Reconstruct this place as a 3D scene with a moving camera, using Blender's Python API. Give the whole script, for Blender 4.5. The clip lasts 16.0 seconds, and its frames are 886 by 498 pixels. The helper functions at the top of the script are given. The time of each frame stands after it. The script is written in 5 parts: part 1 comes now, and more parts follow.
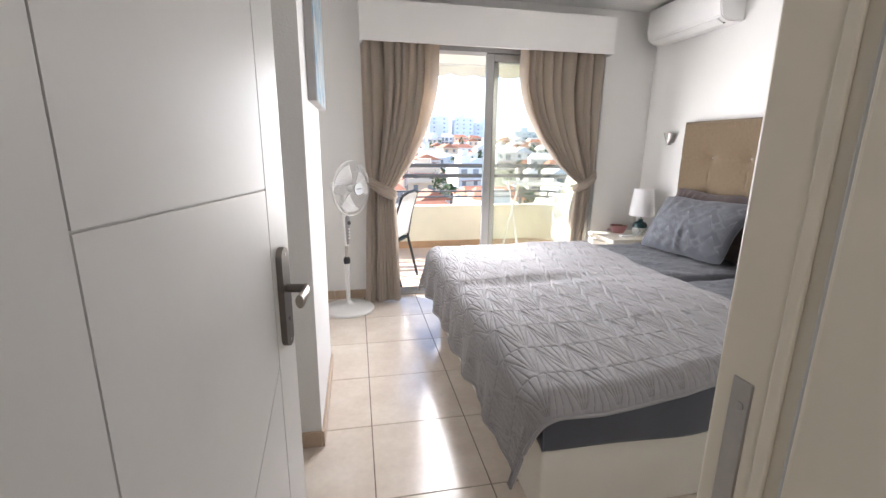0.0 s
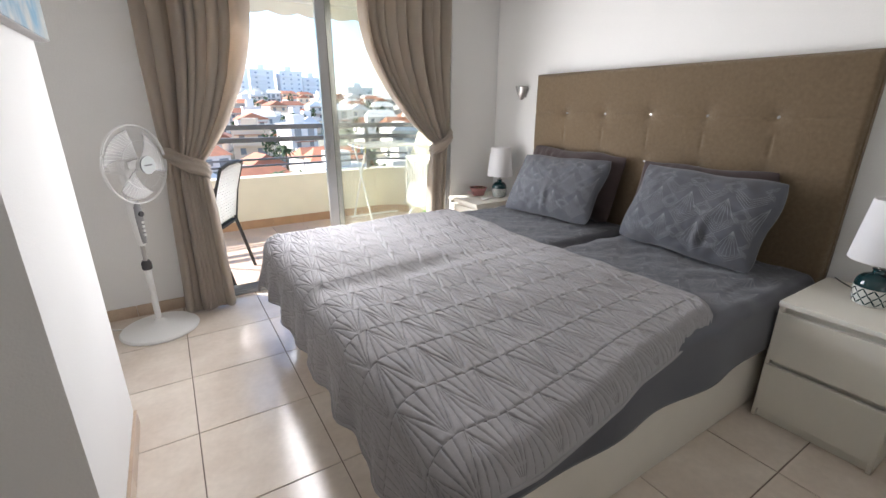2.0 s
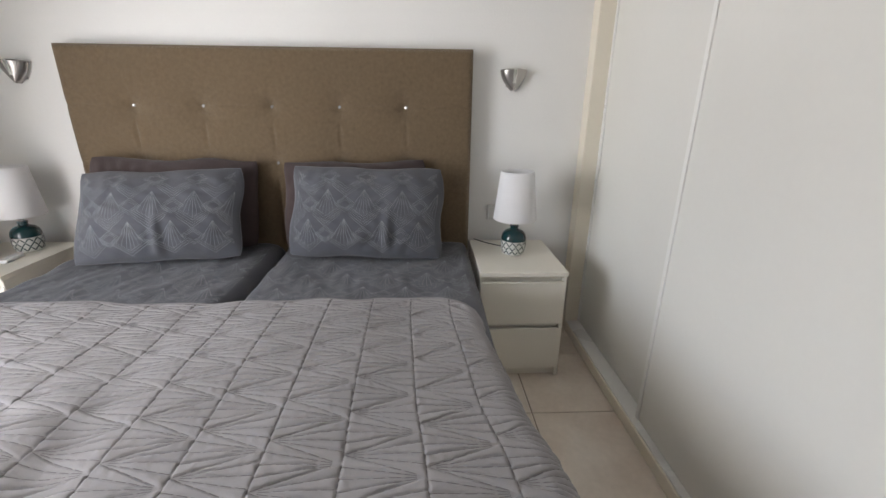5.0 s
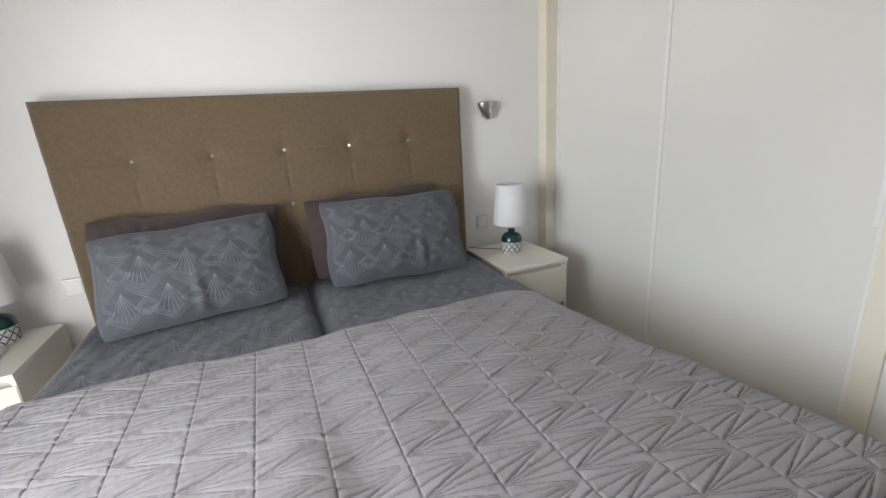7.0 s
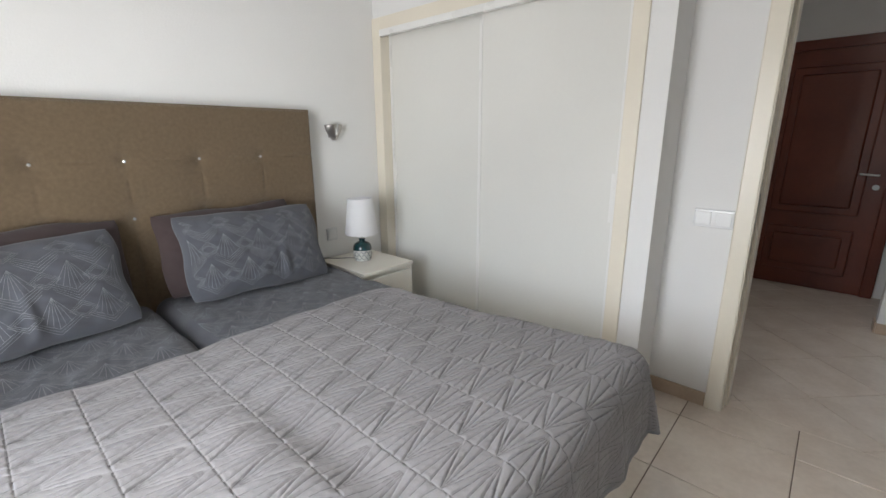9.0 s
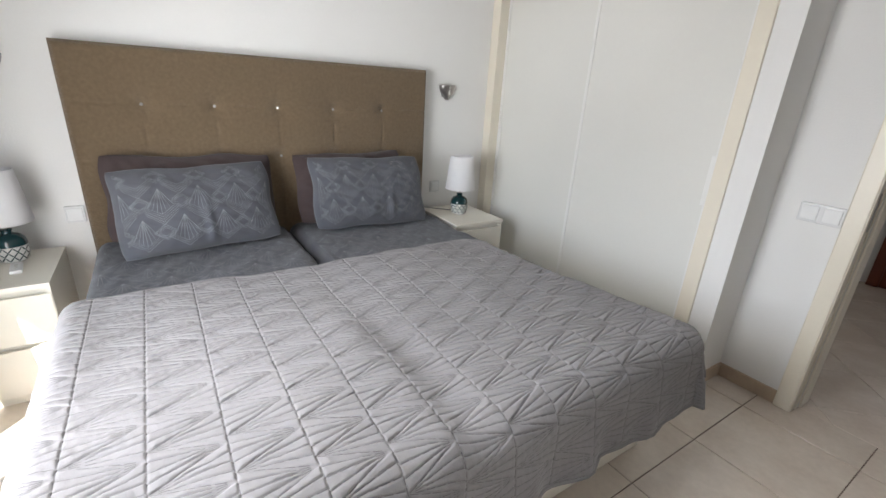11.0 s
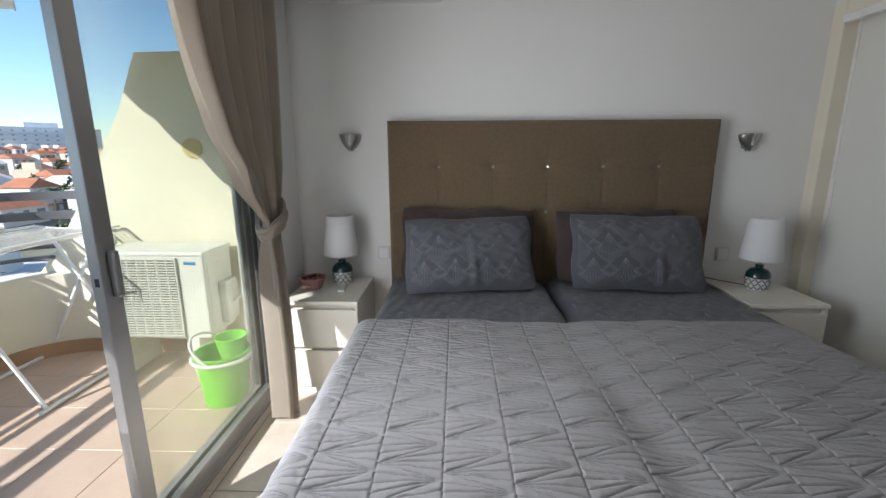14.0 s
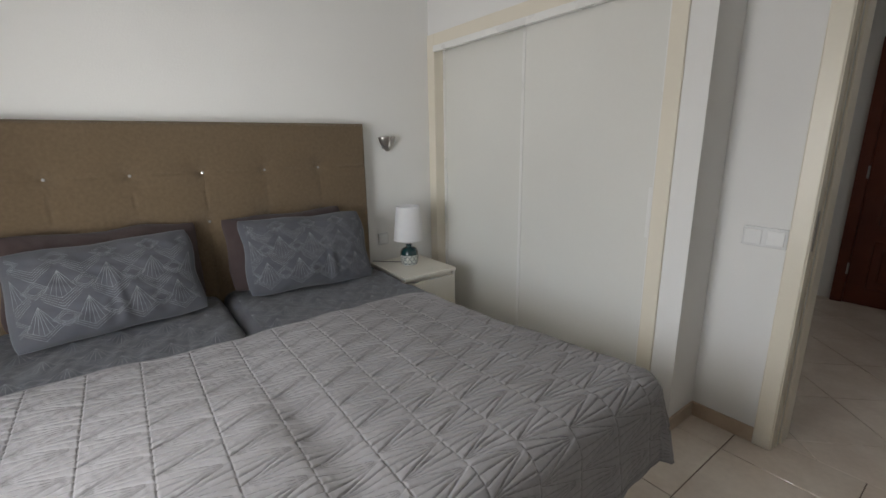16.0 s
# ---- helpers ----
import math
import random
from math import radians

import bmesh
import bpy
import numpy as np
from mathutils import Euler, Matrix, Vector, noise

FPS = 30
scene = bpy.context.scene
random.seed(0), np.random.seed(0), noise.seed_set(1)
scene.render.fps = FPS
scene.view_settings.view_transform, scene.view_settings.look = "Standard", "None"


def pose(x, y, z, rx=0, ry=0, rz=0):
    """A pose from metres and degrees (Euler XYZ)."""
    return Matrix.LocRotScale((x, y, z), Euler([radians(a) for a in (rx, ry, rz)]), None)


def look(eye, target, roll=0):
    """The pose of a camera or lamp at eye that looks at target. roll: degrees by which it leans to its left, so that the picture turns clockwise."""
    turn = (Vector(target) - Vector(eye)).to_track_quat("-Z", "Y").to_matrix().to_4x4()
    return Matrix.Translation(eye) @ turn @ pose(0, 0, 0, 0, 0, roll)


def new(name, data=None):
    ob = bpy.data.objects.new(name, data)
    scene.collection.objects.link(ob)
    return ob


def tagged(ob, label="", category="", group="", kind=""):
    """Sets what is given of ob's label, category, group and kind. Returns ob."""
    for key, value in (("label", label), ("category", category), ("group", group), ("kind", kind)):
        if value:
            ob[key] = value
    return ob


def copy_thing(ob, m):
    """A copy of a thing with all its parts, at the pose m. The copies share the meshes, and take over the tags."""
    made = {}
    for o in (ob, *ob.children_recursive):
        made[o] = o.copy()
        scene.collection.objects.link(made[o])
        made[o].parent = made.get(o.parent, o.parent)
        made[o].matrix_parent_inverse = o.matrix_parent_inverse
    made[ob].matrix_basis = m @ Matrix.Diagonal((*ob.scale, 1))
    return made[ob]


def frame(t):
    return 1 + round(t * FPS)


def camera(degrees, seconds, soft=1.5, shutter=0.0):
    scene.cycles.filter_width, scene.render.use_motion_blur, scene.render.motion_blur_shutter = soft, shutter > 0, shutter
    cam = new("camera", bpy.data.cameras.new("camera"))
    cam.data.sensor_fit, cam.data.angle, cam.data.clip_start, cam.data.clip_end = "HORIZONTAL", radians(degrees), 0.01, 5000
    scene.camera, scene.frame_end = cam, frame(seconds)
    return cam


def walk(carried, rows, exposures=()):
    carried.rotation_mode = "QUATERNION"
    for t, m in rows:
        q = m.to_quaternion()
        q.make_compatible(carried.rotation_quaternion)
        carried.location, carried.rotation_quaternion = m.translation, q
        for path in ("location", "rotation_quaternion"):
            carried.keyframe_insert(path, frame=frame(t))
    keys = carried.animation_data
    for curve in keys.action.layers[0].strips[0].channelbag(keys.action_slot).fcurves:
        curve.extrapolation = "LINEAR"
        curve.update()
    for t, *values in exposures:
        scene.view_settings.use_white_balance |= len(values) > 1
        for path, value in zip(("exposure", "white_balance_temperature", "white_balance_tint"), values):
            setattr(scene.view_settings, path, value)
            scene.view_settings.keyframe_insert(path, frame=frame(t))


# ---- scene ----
cam = camera(91.6, 16.0)
PATH = [
    (0, (0.107, 0.17, 1.297), (0.49, 2.079, 0.837), 0.7),
    (0.5, (0.138, 0.355, 1.283), (0.624, 2.226, 0.77), 1.2),
    (1, (0.175, 0.481, 1.275), (0.793, 2.3, 0.718), 1.5),
    (1.5, (0.186, 0.594, 1.285), (0.987, 2.327, 0.689), 0.9),
    (2, (0.222, 0.695, 1.29), (1.23, 2.303, 0.658), 0.2),
    (2.5, (0.284, 0.799, 1.284), (1.526, 2.209, 0.6), 0.8),
    (3, (0.366, 0.904, 1.301), (1.832, 2.054, 0.576), 0.3),
    (3.5, (0.399, 1.04, 1.26), (2.083, 1.848, 0.546), 1.1),
    (4, (0.437, 1.2, 1.28), (2.247, 1.64, 0.551), 0.6),
    (4.5, (0.422, 1.374, 1.259), (2.3, 1.491, 0.581), 1.0),
    (5, (0.432, 1.568, 1.284), (2.32, 1.477, 0.628), 0.6),
    (5.2, (0.435, 1.651, 1.284), (2.325, 1.499, 0.648), 0.5),
    (7.3, (0.262, 2.492, 1.342), (1.977, 1.641, 0.760), -3.5),
    (7.5, (0.212, 2.540, 1.372), (1.858, 1.582, 0.775), -2.95),
    (8, (0.194, 2.82, 1.351), (1.556, 1.459, 0.808), -1.5),
    (8.2, (0.287, 2.818, 1.318), (1.572, 1.37, 0.815), -1.1),
    (10.3, (0.002, 2.845, 1.405), (1.391, 1.515, 0.856), 3.3),
    (10.5, (-0.011, 2.878, 1.386), (1.417, 1.602, 0.808), 3.2),
    (11, (-0.025, 2.918, 1.39), (1.532, 1.869, 0.7), 3.4),
    (11.5, (0.002, 2.928, 1.396), (1.681, 2.149, 0.637), 2.9),
    (12, (0.017, 2.945, 1.39), (1.794, 2.429, 0.632), 2.4),
    (12.5, (0.054, 2.91, 1.286), (1.938, 2.669, 0.659), 1.4),
    (13, (0.082, 2.943, 1.304), (2.002, 2.869, 0.749), 1.2),
    (13.5, (0.066, 2.908, 1.315), (2.007, 2.951, 0.835), 0.7),
    (14, (0.042, 2.846, 1.314), (1.995, 2.907, 0.887), -0.2),
    (14.5, (0.046, 2.823, 1.314), (2.001, 2.747, 0.901), -0.8),
    (15, (0.017, 2.802, 1.319), (1.941, 2.452, 0.899), -1.6),
    (15.5, (0.011, 2.793, 1.305), (1.812, 2.034, 0.879), -2.0),
    (16, (-0.024, 2.668, 1.385), (1.538, 1.514, 0.903), -0.9),
]
EXPOSURE = [
    (0.0, 2.3, 6300, 15),
    (0.5, 2.14, 6250, 14),
    (1.0, 2.02, 6250, 14),
    (1.5, 1.95, 6250, 14),
    (2.5, 1.9, 6250, 13),
    (4.0, 1.78, 6400, 11),
    (5.0, 1.78, 6350, 13),
    (8.0, 1.74, 6200, 10),
    (10.5, 1.85, 6200, 11),
    (11.0, 1.82, 6200, 11),
    (11.5, 1.72, 6200, 12),
    (12.5, 1.38, 6200, 11),
    (13.5, 0.98, 6150, 10),
    (14.5, 0.68, 6000, 9),
    (15.5, 0.8, 6050, 11),
    (16.0, 1.18, 6350, 10),
]
walk(cam, [(t, look(eye, target, roll)) for t, eye, target, roll in PATH], EXPOSURE)

# ---- light ----
SUN_EL, SUN_AZ = 31.5, 139.5   # height; direction the light comes from, counted from +x towards +y
world = bpy.data.worlds.new("world")
scene.world = world
world.use_nodes = True
wn = world.node_tree
sky = wn.nodes.new("ShaderNodeTexSky")
sky.sky_type = "NISHITA"
sky.sun_disc = False
sky.sun_elevation = radians(SUN_EL)
sky.sun_rotation = radians(90 - SUN_AZ)
sky.dust_density = 0.0
sky.ozone_density = 4.0
wn.nodes["Background"].inputs["Strength"].default_value = 0.14
wn.links.new(sky.outputs[0], wn.nodes["Background"].inputs["Color"])
sun = new("sun", bpy.data.lights.new("sun", "SUN"))
sun.data.energy, sun.data.angle, sun.data.color = 4.4, radians(0.55), (1.0, 0.955, 0.89)
sd = Vector((math.cos(radians(SUN_EL)) * math.cos(radians(SUN_AZ)), math.cos(radians(SUN_EL)) * math.sin(radians(SUN_AZ)), math.sin(radians(SUN_EL))))
sun.matrix_world = look(sd * 30, (0, 0, 0))

# added area lamps by the balcony opening, standing in for skylight and terrace glow: into the room, down to the floor,
# towards the pier
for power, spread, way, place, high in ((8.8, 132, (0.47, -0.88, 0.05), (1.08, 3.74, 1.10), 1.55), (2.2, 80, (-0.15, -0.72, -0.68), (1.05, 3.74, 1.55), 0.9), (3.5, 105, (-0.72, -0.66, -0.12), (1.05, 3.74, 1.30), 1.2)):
    day = new("window_fill_light", bpy.data.lights.new("window_fill_light", "AREA"))
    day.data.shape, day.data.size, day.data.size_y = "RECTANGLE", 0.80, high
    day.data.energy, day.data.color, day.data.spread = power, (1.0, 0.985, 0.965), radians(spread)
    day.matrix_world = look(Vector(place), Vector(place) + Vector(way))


# ---- materials ----
def mat(name, color, rough=0.6, metal=0.0, var=0.08, scale=6.0, grain=80.0, bump=0.1, color2=None, spec=0.5, per_object=0.0, sheen=0.0, coat=0.0):
    """Base colour broken up at two scales, roughness that varies with it, and a fine relief."""
    m = bpy.data.materials.new(name)
    m.use_nodes = True
    nt = m.node_tree
    N, L = nt.nodes, nt.links
    b = N["Principled BSDF"]
    tc = N.new("ShaderNodeTexCoord")
    n1, n2 = N.new("ShaderNodeTexNoise"), N.new("ShaderNodeTexNoise")
    for n, s, d in ((n1, scale, 5.0), (n2, grain, 3.0)):
        n.inputs["Scale"].default_value, n.inputs["Detail"].default_value = s, d
        L.new(tc.outputs["Object"], n.inputs["Vector"])
    ramp = N.new("ShaderNodeValToRGB")
    c = Vector(color)
    c2 = Vector(color2) if color2 else c * (1 - 2.2 * var)
    ramp.color_ramp.elements[0].position, ramp.color_ramp.elements[1].position = 0.3, 0.7
    ramp.color_ramp.elements[0].color, ramp.color_ramp.elements[1].color = (*c2, 1), (*c, 1)
    L.new(n1.outputs["Fac"], ramp.inputs["Fac"])
    mix = N.new("ShaderNodeMix")
    mix.data_type, mix.blend_type = "RGBA", "MULTIPLY"
    mix.inputs["Factor"].default_value = min(1.0, var * 4)
    r2 = N.new("ShaderNodeMapRange")
    r2.inputs["From Min"].default_value, r2.inputs["From Max"].default_value = 0.25, 0.75
    r2.inputs["To Min"].default_value, r2.inputs["To Max"].default_value = 0.8, 1.0
    L.new(n2.outputs["Fac"], r2.inputs["Value"])
    L.new(ramp.outputs["Color"], mix.inputs["A"])
    L.new(r2.outputs["Result"], mix.inputs["B"])
    out = mix.outputs["Result"]
    if per_object:
        oi = N.new("ShaderNodeObjectInfo")
        r3 = N.new("ShaderNodeMapRange")
        r3.inputs["To Min"].default_value, r3.inputs["To Max"].default_value = 1 - per_object, 1.0
        L.new(oi.outputs["Random"], r3.inputs["Value"])
        m2 = N.new("ShaderNodeMix")
        m2.data_type, m2.blend_type = "RGBA", "MULTIPLY"
        m2.inputs["Factor"].default_value = 1
        L.new(out, m2.inputs["A"])
        L.new(r3.outputs["Result"], m2.inputs["B"])
        out = m2.outputs["Result"]
    L.new(out, b.inputs["Base Color"])
    rr = N.new("ShaderNodeMapRange")
    rr.inputs["To Min"].default_value, rr.inputs["To Max"].default_value = max(0.02, rough * 0.85), min(1, rough * 1.15)
    L.new(n1.outputs["Fac"], rr.inputs["Value"])
    L.new(rr.outputs["Result"], b.inputs["Roughness"])
    b.inputs["Metallic"].default_value = metal
    b.inputs["Specular IOR Level"].default_value = spec
    b.inputs["Sheen Weight"].default_value = sheen
    b.inputs["Coat Weight"].default_value = coat
    if bump:
        bp = N.new("ShaderNodeBump")
        bp.inputs["Strength"].default_value, bp.inputs["Distance"].default_value = bump, 0.01
        L.new(n2.outputs["Fac"], bp.inputs["Height"])
        L.new(bp.outputs["Normal"], b.inputs["Normal"])
    return m


def glass_mat(name, tint=(1, 1, 1), veil=0.0):
    m = bpy.data.materials.new(name)
    m.use_nodes = True
    N, L = m.node_tree.nodes, m.node_tree.links
    N.remove(N["Principled BSDF"])
    t, g, x, f = N.new("ShaderNodeBsdfTransparent"), N.new("ShaderNodeBsdfGlossy"), N.new("ShaderNodeMixShader"), N.new("ShaderNodeLayerWeight")
    pw, ml = N.new("ShaderNodeMath"), N.new("ShaderNodeMath")
    pw.operation, ml.operation = "POWER", "MULTIPLY_ADD"
    pw.inputs[1].default_value, ml.inputs[1].default_value, ml.inputs[2].default_value = 5.0, 0.7, 0.035
    t.inputs["Color"].default_value = (*tint, 1)
    g.inputs["Roughness"].default_value = 0.01
    f.inputs["Blend"].default_value = 0.5
    L.new(f.outputs["Facing"], pw.inputs[0])
    L.new(pw.outputs[0], ml.inputs[0])
    L.new(ml.outputs[0], x.inputs[0])
    L.new(t.outputs[0], x.inputs[1])
    L.new(g.outputs[0], x.inputs[2])
    L.new(x.outputs[0], N["Material Output"].inputs["Surface"])
    # mottled pale film mixed in for the panes' reflected veil and some dirt
    if veil:
        film, y, n, r = N.new("ShaderNodeBsdfDiffuse"), N.new("ShaderNodeMixShader"), N.new("ShaderNodeTexNoise"), N.new("ShaderNodeMapRange")
        film.inputs["Color"].default_value = (0.75, 0.73, 0.62, 1)
        n.inputs["Scale"].default_value, n.inputs["Detail"].default_value = 2.5, 6.0
        r.inputs["To Min"].default_value, r.inputs["To Max"].default_value = 0.6 * veil, 1.4 * veil
        L.new(n.outputs["Fac"], r.inputs["Value"])
        L.new(r.outputs["Result"], y.inputs[0])
        L.new(x.outputs[0], y.inputs[1])
        L.new(film.outputs[0], y.inputs[2])
        L.new(y.outputs[0], N["Material Output"].inputs["Surface"])
    return m


def milky_mat(name, share):
    """Thin white plastic that lets part of the view through."""
    m = mat(name, (0.82, 0.82, 0.82), 0.3, var=0.02, bump=0.01)
    N, L = m.node_tree.nodes, m.node_tree.links
    t, x = N.new("ShaderNodeBsdfTransparent"), N.new("ShaderNodeMixShader")
    x.inputs[0].default_value = share
    L.new(N["Principled BSDF"].outputs[0], x.inputs[1])
    L.new(t.outputs[0], x.inputs[2])
    L.new(x.outputs[0], N["Material Output"].inputs["Surface"])
    return m


def weave_mat(name, color, freq, rough=0.9, var=0.06, bump=0.25, scale=4.0, color2=None, sheen=0.2):
    """Woven cloth: two crossed thread waves over a soft mottling."""
    m = mat(name, color, rough, 0, var, scale, 300.0, 0, color2, 0.25, sheen=sheen)
    N, L = m.node_tree.nodes, m.node_tree.links
    b = N["Principled BSDF"]
    tc = N["Texture Coordinate"]
    add = N.new("ShaderNodeMath")
    for i, d in enumerate(("Y", "Z")):
        w = N.new("ShaderNodeTexWave")
        w.bands_direction = d
        w.inputs["Scale"].default_value = freq
        w.inputs["Distortion"].default_value = 1.5
        w.inputs["Detail"].default_value = 1
        L.new(tc.outputs["Object"], w.inputs["Vector"])
        L.new(w.outputs["Fac"], add.inputs[i])
    bp = N.new("ShaderNodeBump")
    bp.inputs["Strength"].default_value, bp.inputs["Distance"].default_value = bump, 0.002
    L.new(add.outputs[0], bp.inputs["Height"])
    L.new(bp.outputs["Normal"], b.inputs["Normal"])
    return m


def let_light(m, share, tint):
    """Cloth that lets part of the light through."""
    N, L = m.node_tree.nodes, m.node_tree.links
    t, x = N.new("ShaderNodeBsdfTranslucent"), N.new("ShaderNodeMixShader")
    t.inputs["Color"].default_value = (*tint, 1)
    x.inputs[0].default_value = share
    L.new(N["Principled BSDF"].outputs[0], x.inputs[1])
    L.new(t.outputs[0], x.inputs[2])
    L.new(x.outputs[0], N["Material Output"].inputs["Surface"])
    return m


M_WALL = mat("white_plaster", (0.82, 0.81, 0.79), 0.75, var=0.02, scale=1.5, grain=140, bump=0.12)
M_CEIL = mat("ceiling_paint", (0.83, 0.83, 0.81), 0.85, var=0.015, scale=1.2, grain=120, bump=0.08)
M_TILE = mat("cream_marbled_tile", (0.77, 0.69, 0.60), 0.17, var=0.10, scale=5.5, grain=40, bump=0.008, color2=(0.67, 0.575, 0.485), per_object=0.06)
M_GROUT = mat("brown_grout", (0.20, 0.155, 0.12), 0.9, var=0.1)
M_SKIRT = mat("beige_skirting_tile", (0.56, 0.44, 0.33), 0.3, var=0.09, scale=7, color2=(0.46, 0.345, 0.25), bump=0.02)
M_CREAMW = mat("cream_white_foil", (0.80, 0.765, 0.68), 0.38, var=0.02, scale=3, grain=80, bump=0.02)
M_CREAM = mat("cream_lacquer", (0.80, 0.74, 0.62), 0.35, var=0.02, scale=3, grain=60, bump=0.02)
M_WHITE = mat("white_lacquer", (0.83, 0.82, 0.79), 0.28, var=0.02, scale=3, grain=60, bump=0.015)
M_PANEL = mat("wardrobe_white", (0.77, 0.76, 0.715), 0.3, var=0.02, scale=1.5, grain=50, bump=0.015)
M_DOOR = mat("door_white_lacquer", (0.74, 0.73, 0.71), 0.32, var=0.02, scale=2.5, grain=60, bump=0.02)
M_GROOVE = mat("groove_grey", (0.66, 0.65, 0.63), 0.5, var=0.03)
M_BRONZE = mat("dark_nickel", (0.20, 0.18, 0.16), 0.34, 0.9, 0.12, 8, 200, 0.03)
M_STEEL = mat("brushed_steel", (0.45, 0.43, 0.41), 0.30, 1.0, 0.06, 10, 240, 0.03)
M_LEVER = mat("warm_nickel", (0.36, 0.32, 0.27), 0.30, 1.0, 0.08, 10, 240, 0.03)
M_ALU = mat("silver_aluminium", (0.44, 0.44, 0.44), 0.42, 0.75, 0.05, 5, 180, 0.03)
M_RUBBER = mat("black_rubber", (0.03, 0.03, 0.03), 0.7, var=0.1)
M_DARKPL = mat("dark_plastic", (0.035, 0.035, 0.04), 0.45, var=0.1)
M_PLATE = mat("switch_plate_white", (0.76, 0.76, 0.755), 0.22, var=0.02, bump=0.01, coat=0.3)
M_WHITEPL = mat("white_plastic", (0.80, 0.80, 0.79), 0.35, var=0.02, bump=0.01)
M_GLASS = glass_mat("clear_glass", (0.97, 0.98, 0.95), 0.065)
M_WOOD = mat("red_mahogany", (0.16, 0.035, 0.016), 0.3, var=0.15, scale=3, grain=30, color2=(0.10, 0.02, 0.01), bump=0.03)
M_HEAD = weave_mat("brown_upholstery", (0.200, 0.142, 0.085), 300, 0.95, 0.12, 0.5, 60, color2=(0.158, 0.112, 0.066))
M_QUILT = mat("grey_quilt_microfibre", (0.285, 0.273, 0.278), 0.80, var=0.04, scale=5, grain=220, bump=0.12, sheen=0.15, spec=0.2)
M_SHEET = mat("slate_sheet", (0.100, 0.103, 0.118), 0.85, var=0.08, scale=7, grain=260, bump=0.15, sheen=0.2, spec=0.2)
# thread darker than the quilt, to paint in the shade of its grooves
M_THREAD_SHADE = mat("shade_darkened_thread", (0.17, 0.162, 0.166), 0.8, var=0.1, scale=40)
M_LINE = mat("pale_print_line", (0.27, 0.28, 0.30), 0.9, var=0.1, scale=30)
M_BROWNP = mat("mauve_brown_cotton", (0.066, 0.047, 0.046), 0.9, var=0.1, scale=8, grain=260, bump=0.15, sheen=0.2, spec=0.2)
M_PIPING = mat("pale_piping", (0.19, 0.20, 0.22), 0.8, var=0.06)
M_CURTAIN = weave_mat("taupe_curtain_cloth", (0.49, 0.43, 0.36), 500, 0.9, 0.05, 0.3, 6, sheen=0.25)
let_light(M_CURTAIN, 0.36, (0.66, 0.56, 0.46))
M_SHADE = mat("white_lampshade_cloth", (0.86, 0.85, 0.86), 0.9, var=0.02, scale=5, grain=400, bump=0.1)
let_light(M_SHADE, 0.12, (0.85, 0.83, 0.82))
M_TEAL = mat("dark_teal_glaze", (0.012, 0.045, 0.05), 0.12, var=0.1, scale=5, coat=0.3, bump=0.0)
M_CERAM = mat("white_glaze", (0.72, 0.72, 0.68), 0.2, var=0.04, bump=0)
M_BASE = mat("white_bed_base", (0.78, 0.74, 0.66), 0.6, var=0.03, scale=4, grain=200, bump=0.08)
M_YELLOW = mat("pale_yellow_render", (0.81, 0.755, 0.605), 0.85, var=0.05, scale=2.5, grain=150, bump=0.2)
M_BALT = mat("beige_terrace_tile", (0.62, 0.47, 0.36), 0.45, var=0.05, scale=6, grain=50, per_object=0.05, bump=0.03)
M_BALG = mat("terrace_grout", (0.40, 0.31, 0.24), 0.9, var=0.1)
M_TERRA = mat("terracotta_edging", (0.50, 0.30, 0.17), 0.55, var=0.08)
M_RAIL = mat("grey_painted_rail", (0.12, 0.12, 0.125), 0.5, var=0.06)
M_AWN = mat("white_awning_cloth", (0.80, 0.78, 0.73), 0.9, var=0.03, scale=4, grain=300, bump=0.1)
let_light(M_AWN, 0.35, (0.7, 0.67, 0.6))
M_GREEN = mat("lime_green_plastic", (0.20, 0.62, 0.03), 0.35, var=0.03, bump=0.01)
M_PINK = mat("pink_pot", (0.55, 0.27, 0.27), 0.5, var=0.08, scale=20)
M_SOIL = mat("dry_soil", (0.05, 0.03, 0.022), 0.95, var=0.2, scale=50, bump=0.4)
M_CUSH = mat("green_cushion_cloth", (0.02, 0.09, 0.06), 0.9, var=0.1, scale=20)


# ---- building helpers ----
def part(name, bm, material, parent=None, label="", smooth=False):
    me = bpy.data.meshes.new(name)
    bmesh.ops.recalc_face_normals(bm, faces=bm.faces[:])
    bm.to_mesh(me)
    bm.free()
    me.materials.append(material)
    if smooth:
        for p in me.polygons:
            p.use_smooth = True
    ob = new(name, me)
    if parent:
        ob.parent = parent
    if label:
        ob["label"] = label
    return ob


def soft(ob, angle=35):
    """Smooth shading with edges kept sharp past an angle."""
    me = ob.data
    bm = bmesh.new()
    bm.from_mesh(me)
    for f in bm.faces:
        f.smooth = True
    for e in bm.edges:
        e.smooth = len(e.link_faces) == 2 and e.calc_face_angle(0) < radians(angle)
    bm.to_mesh(me)
    bm.free()
    return ob


def empty(name, m=None, **tags):
    ob = new(name)
    if m is not None:
        ob.matrix_world = m
    return tagged(ob, **tags)


def box(x0, y0, z0, x1, y1, z1, bevel=0.0, seg=2, bm=None):
    b = bmesh.new()
    bmesh.ops.create_cube(b, size=1, matrix=Matrix.Translation(((x0 + x1) / 2, (y0 + y1) / 2, (z0 + z1) / 2)) @ Matrix.Diagonal((abs(x1 - x0), abs(y1 - y0), abs(z1 - z0), 1)))
    if bevel:
        bmesh.ops.bevel(b, geom=b.edges[:], offset=bevel, segments=seg, affect="EDGES", profile=0.5)
    if bm is None:
        return b
    merge(bm, b)
    return bm


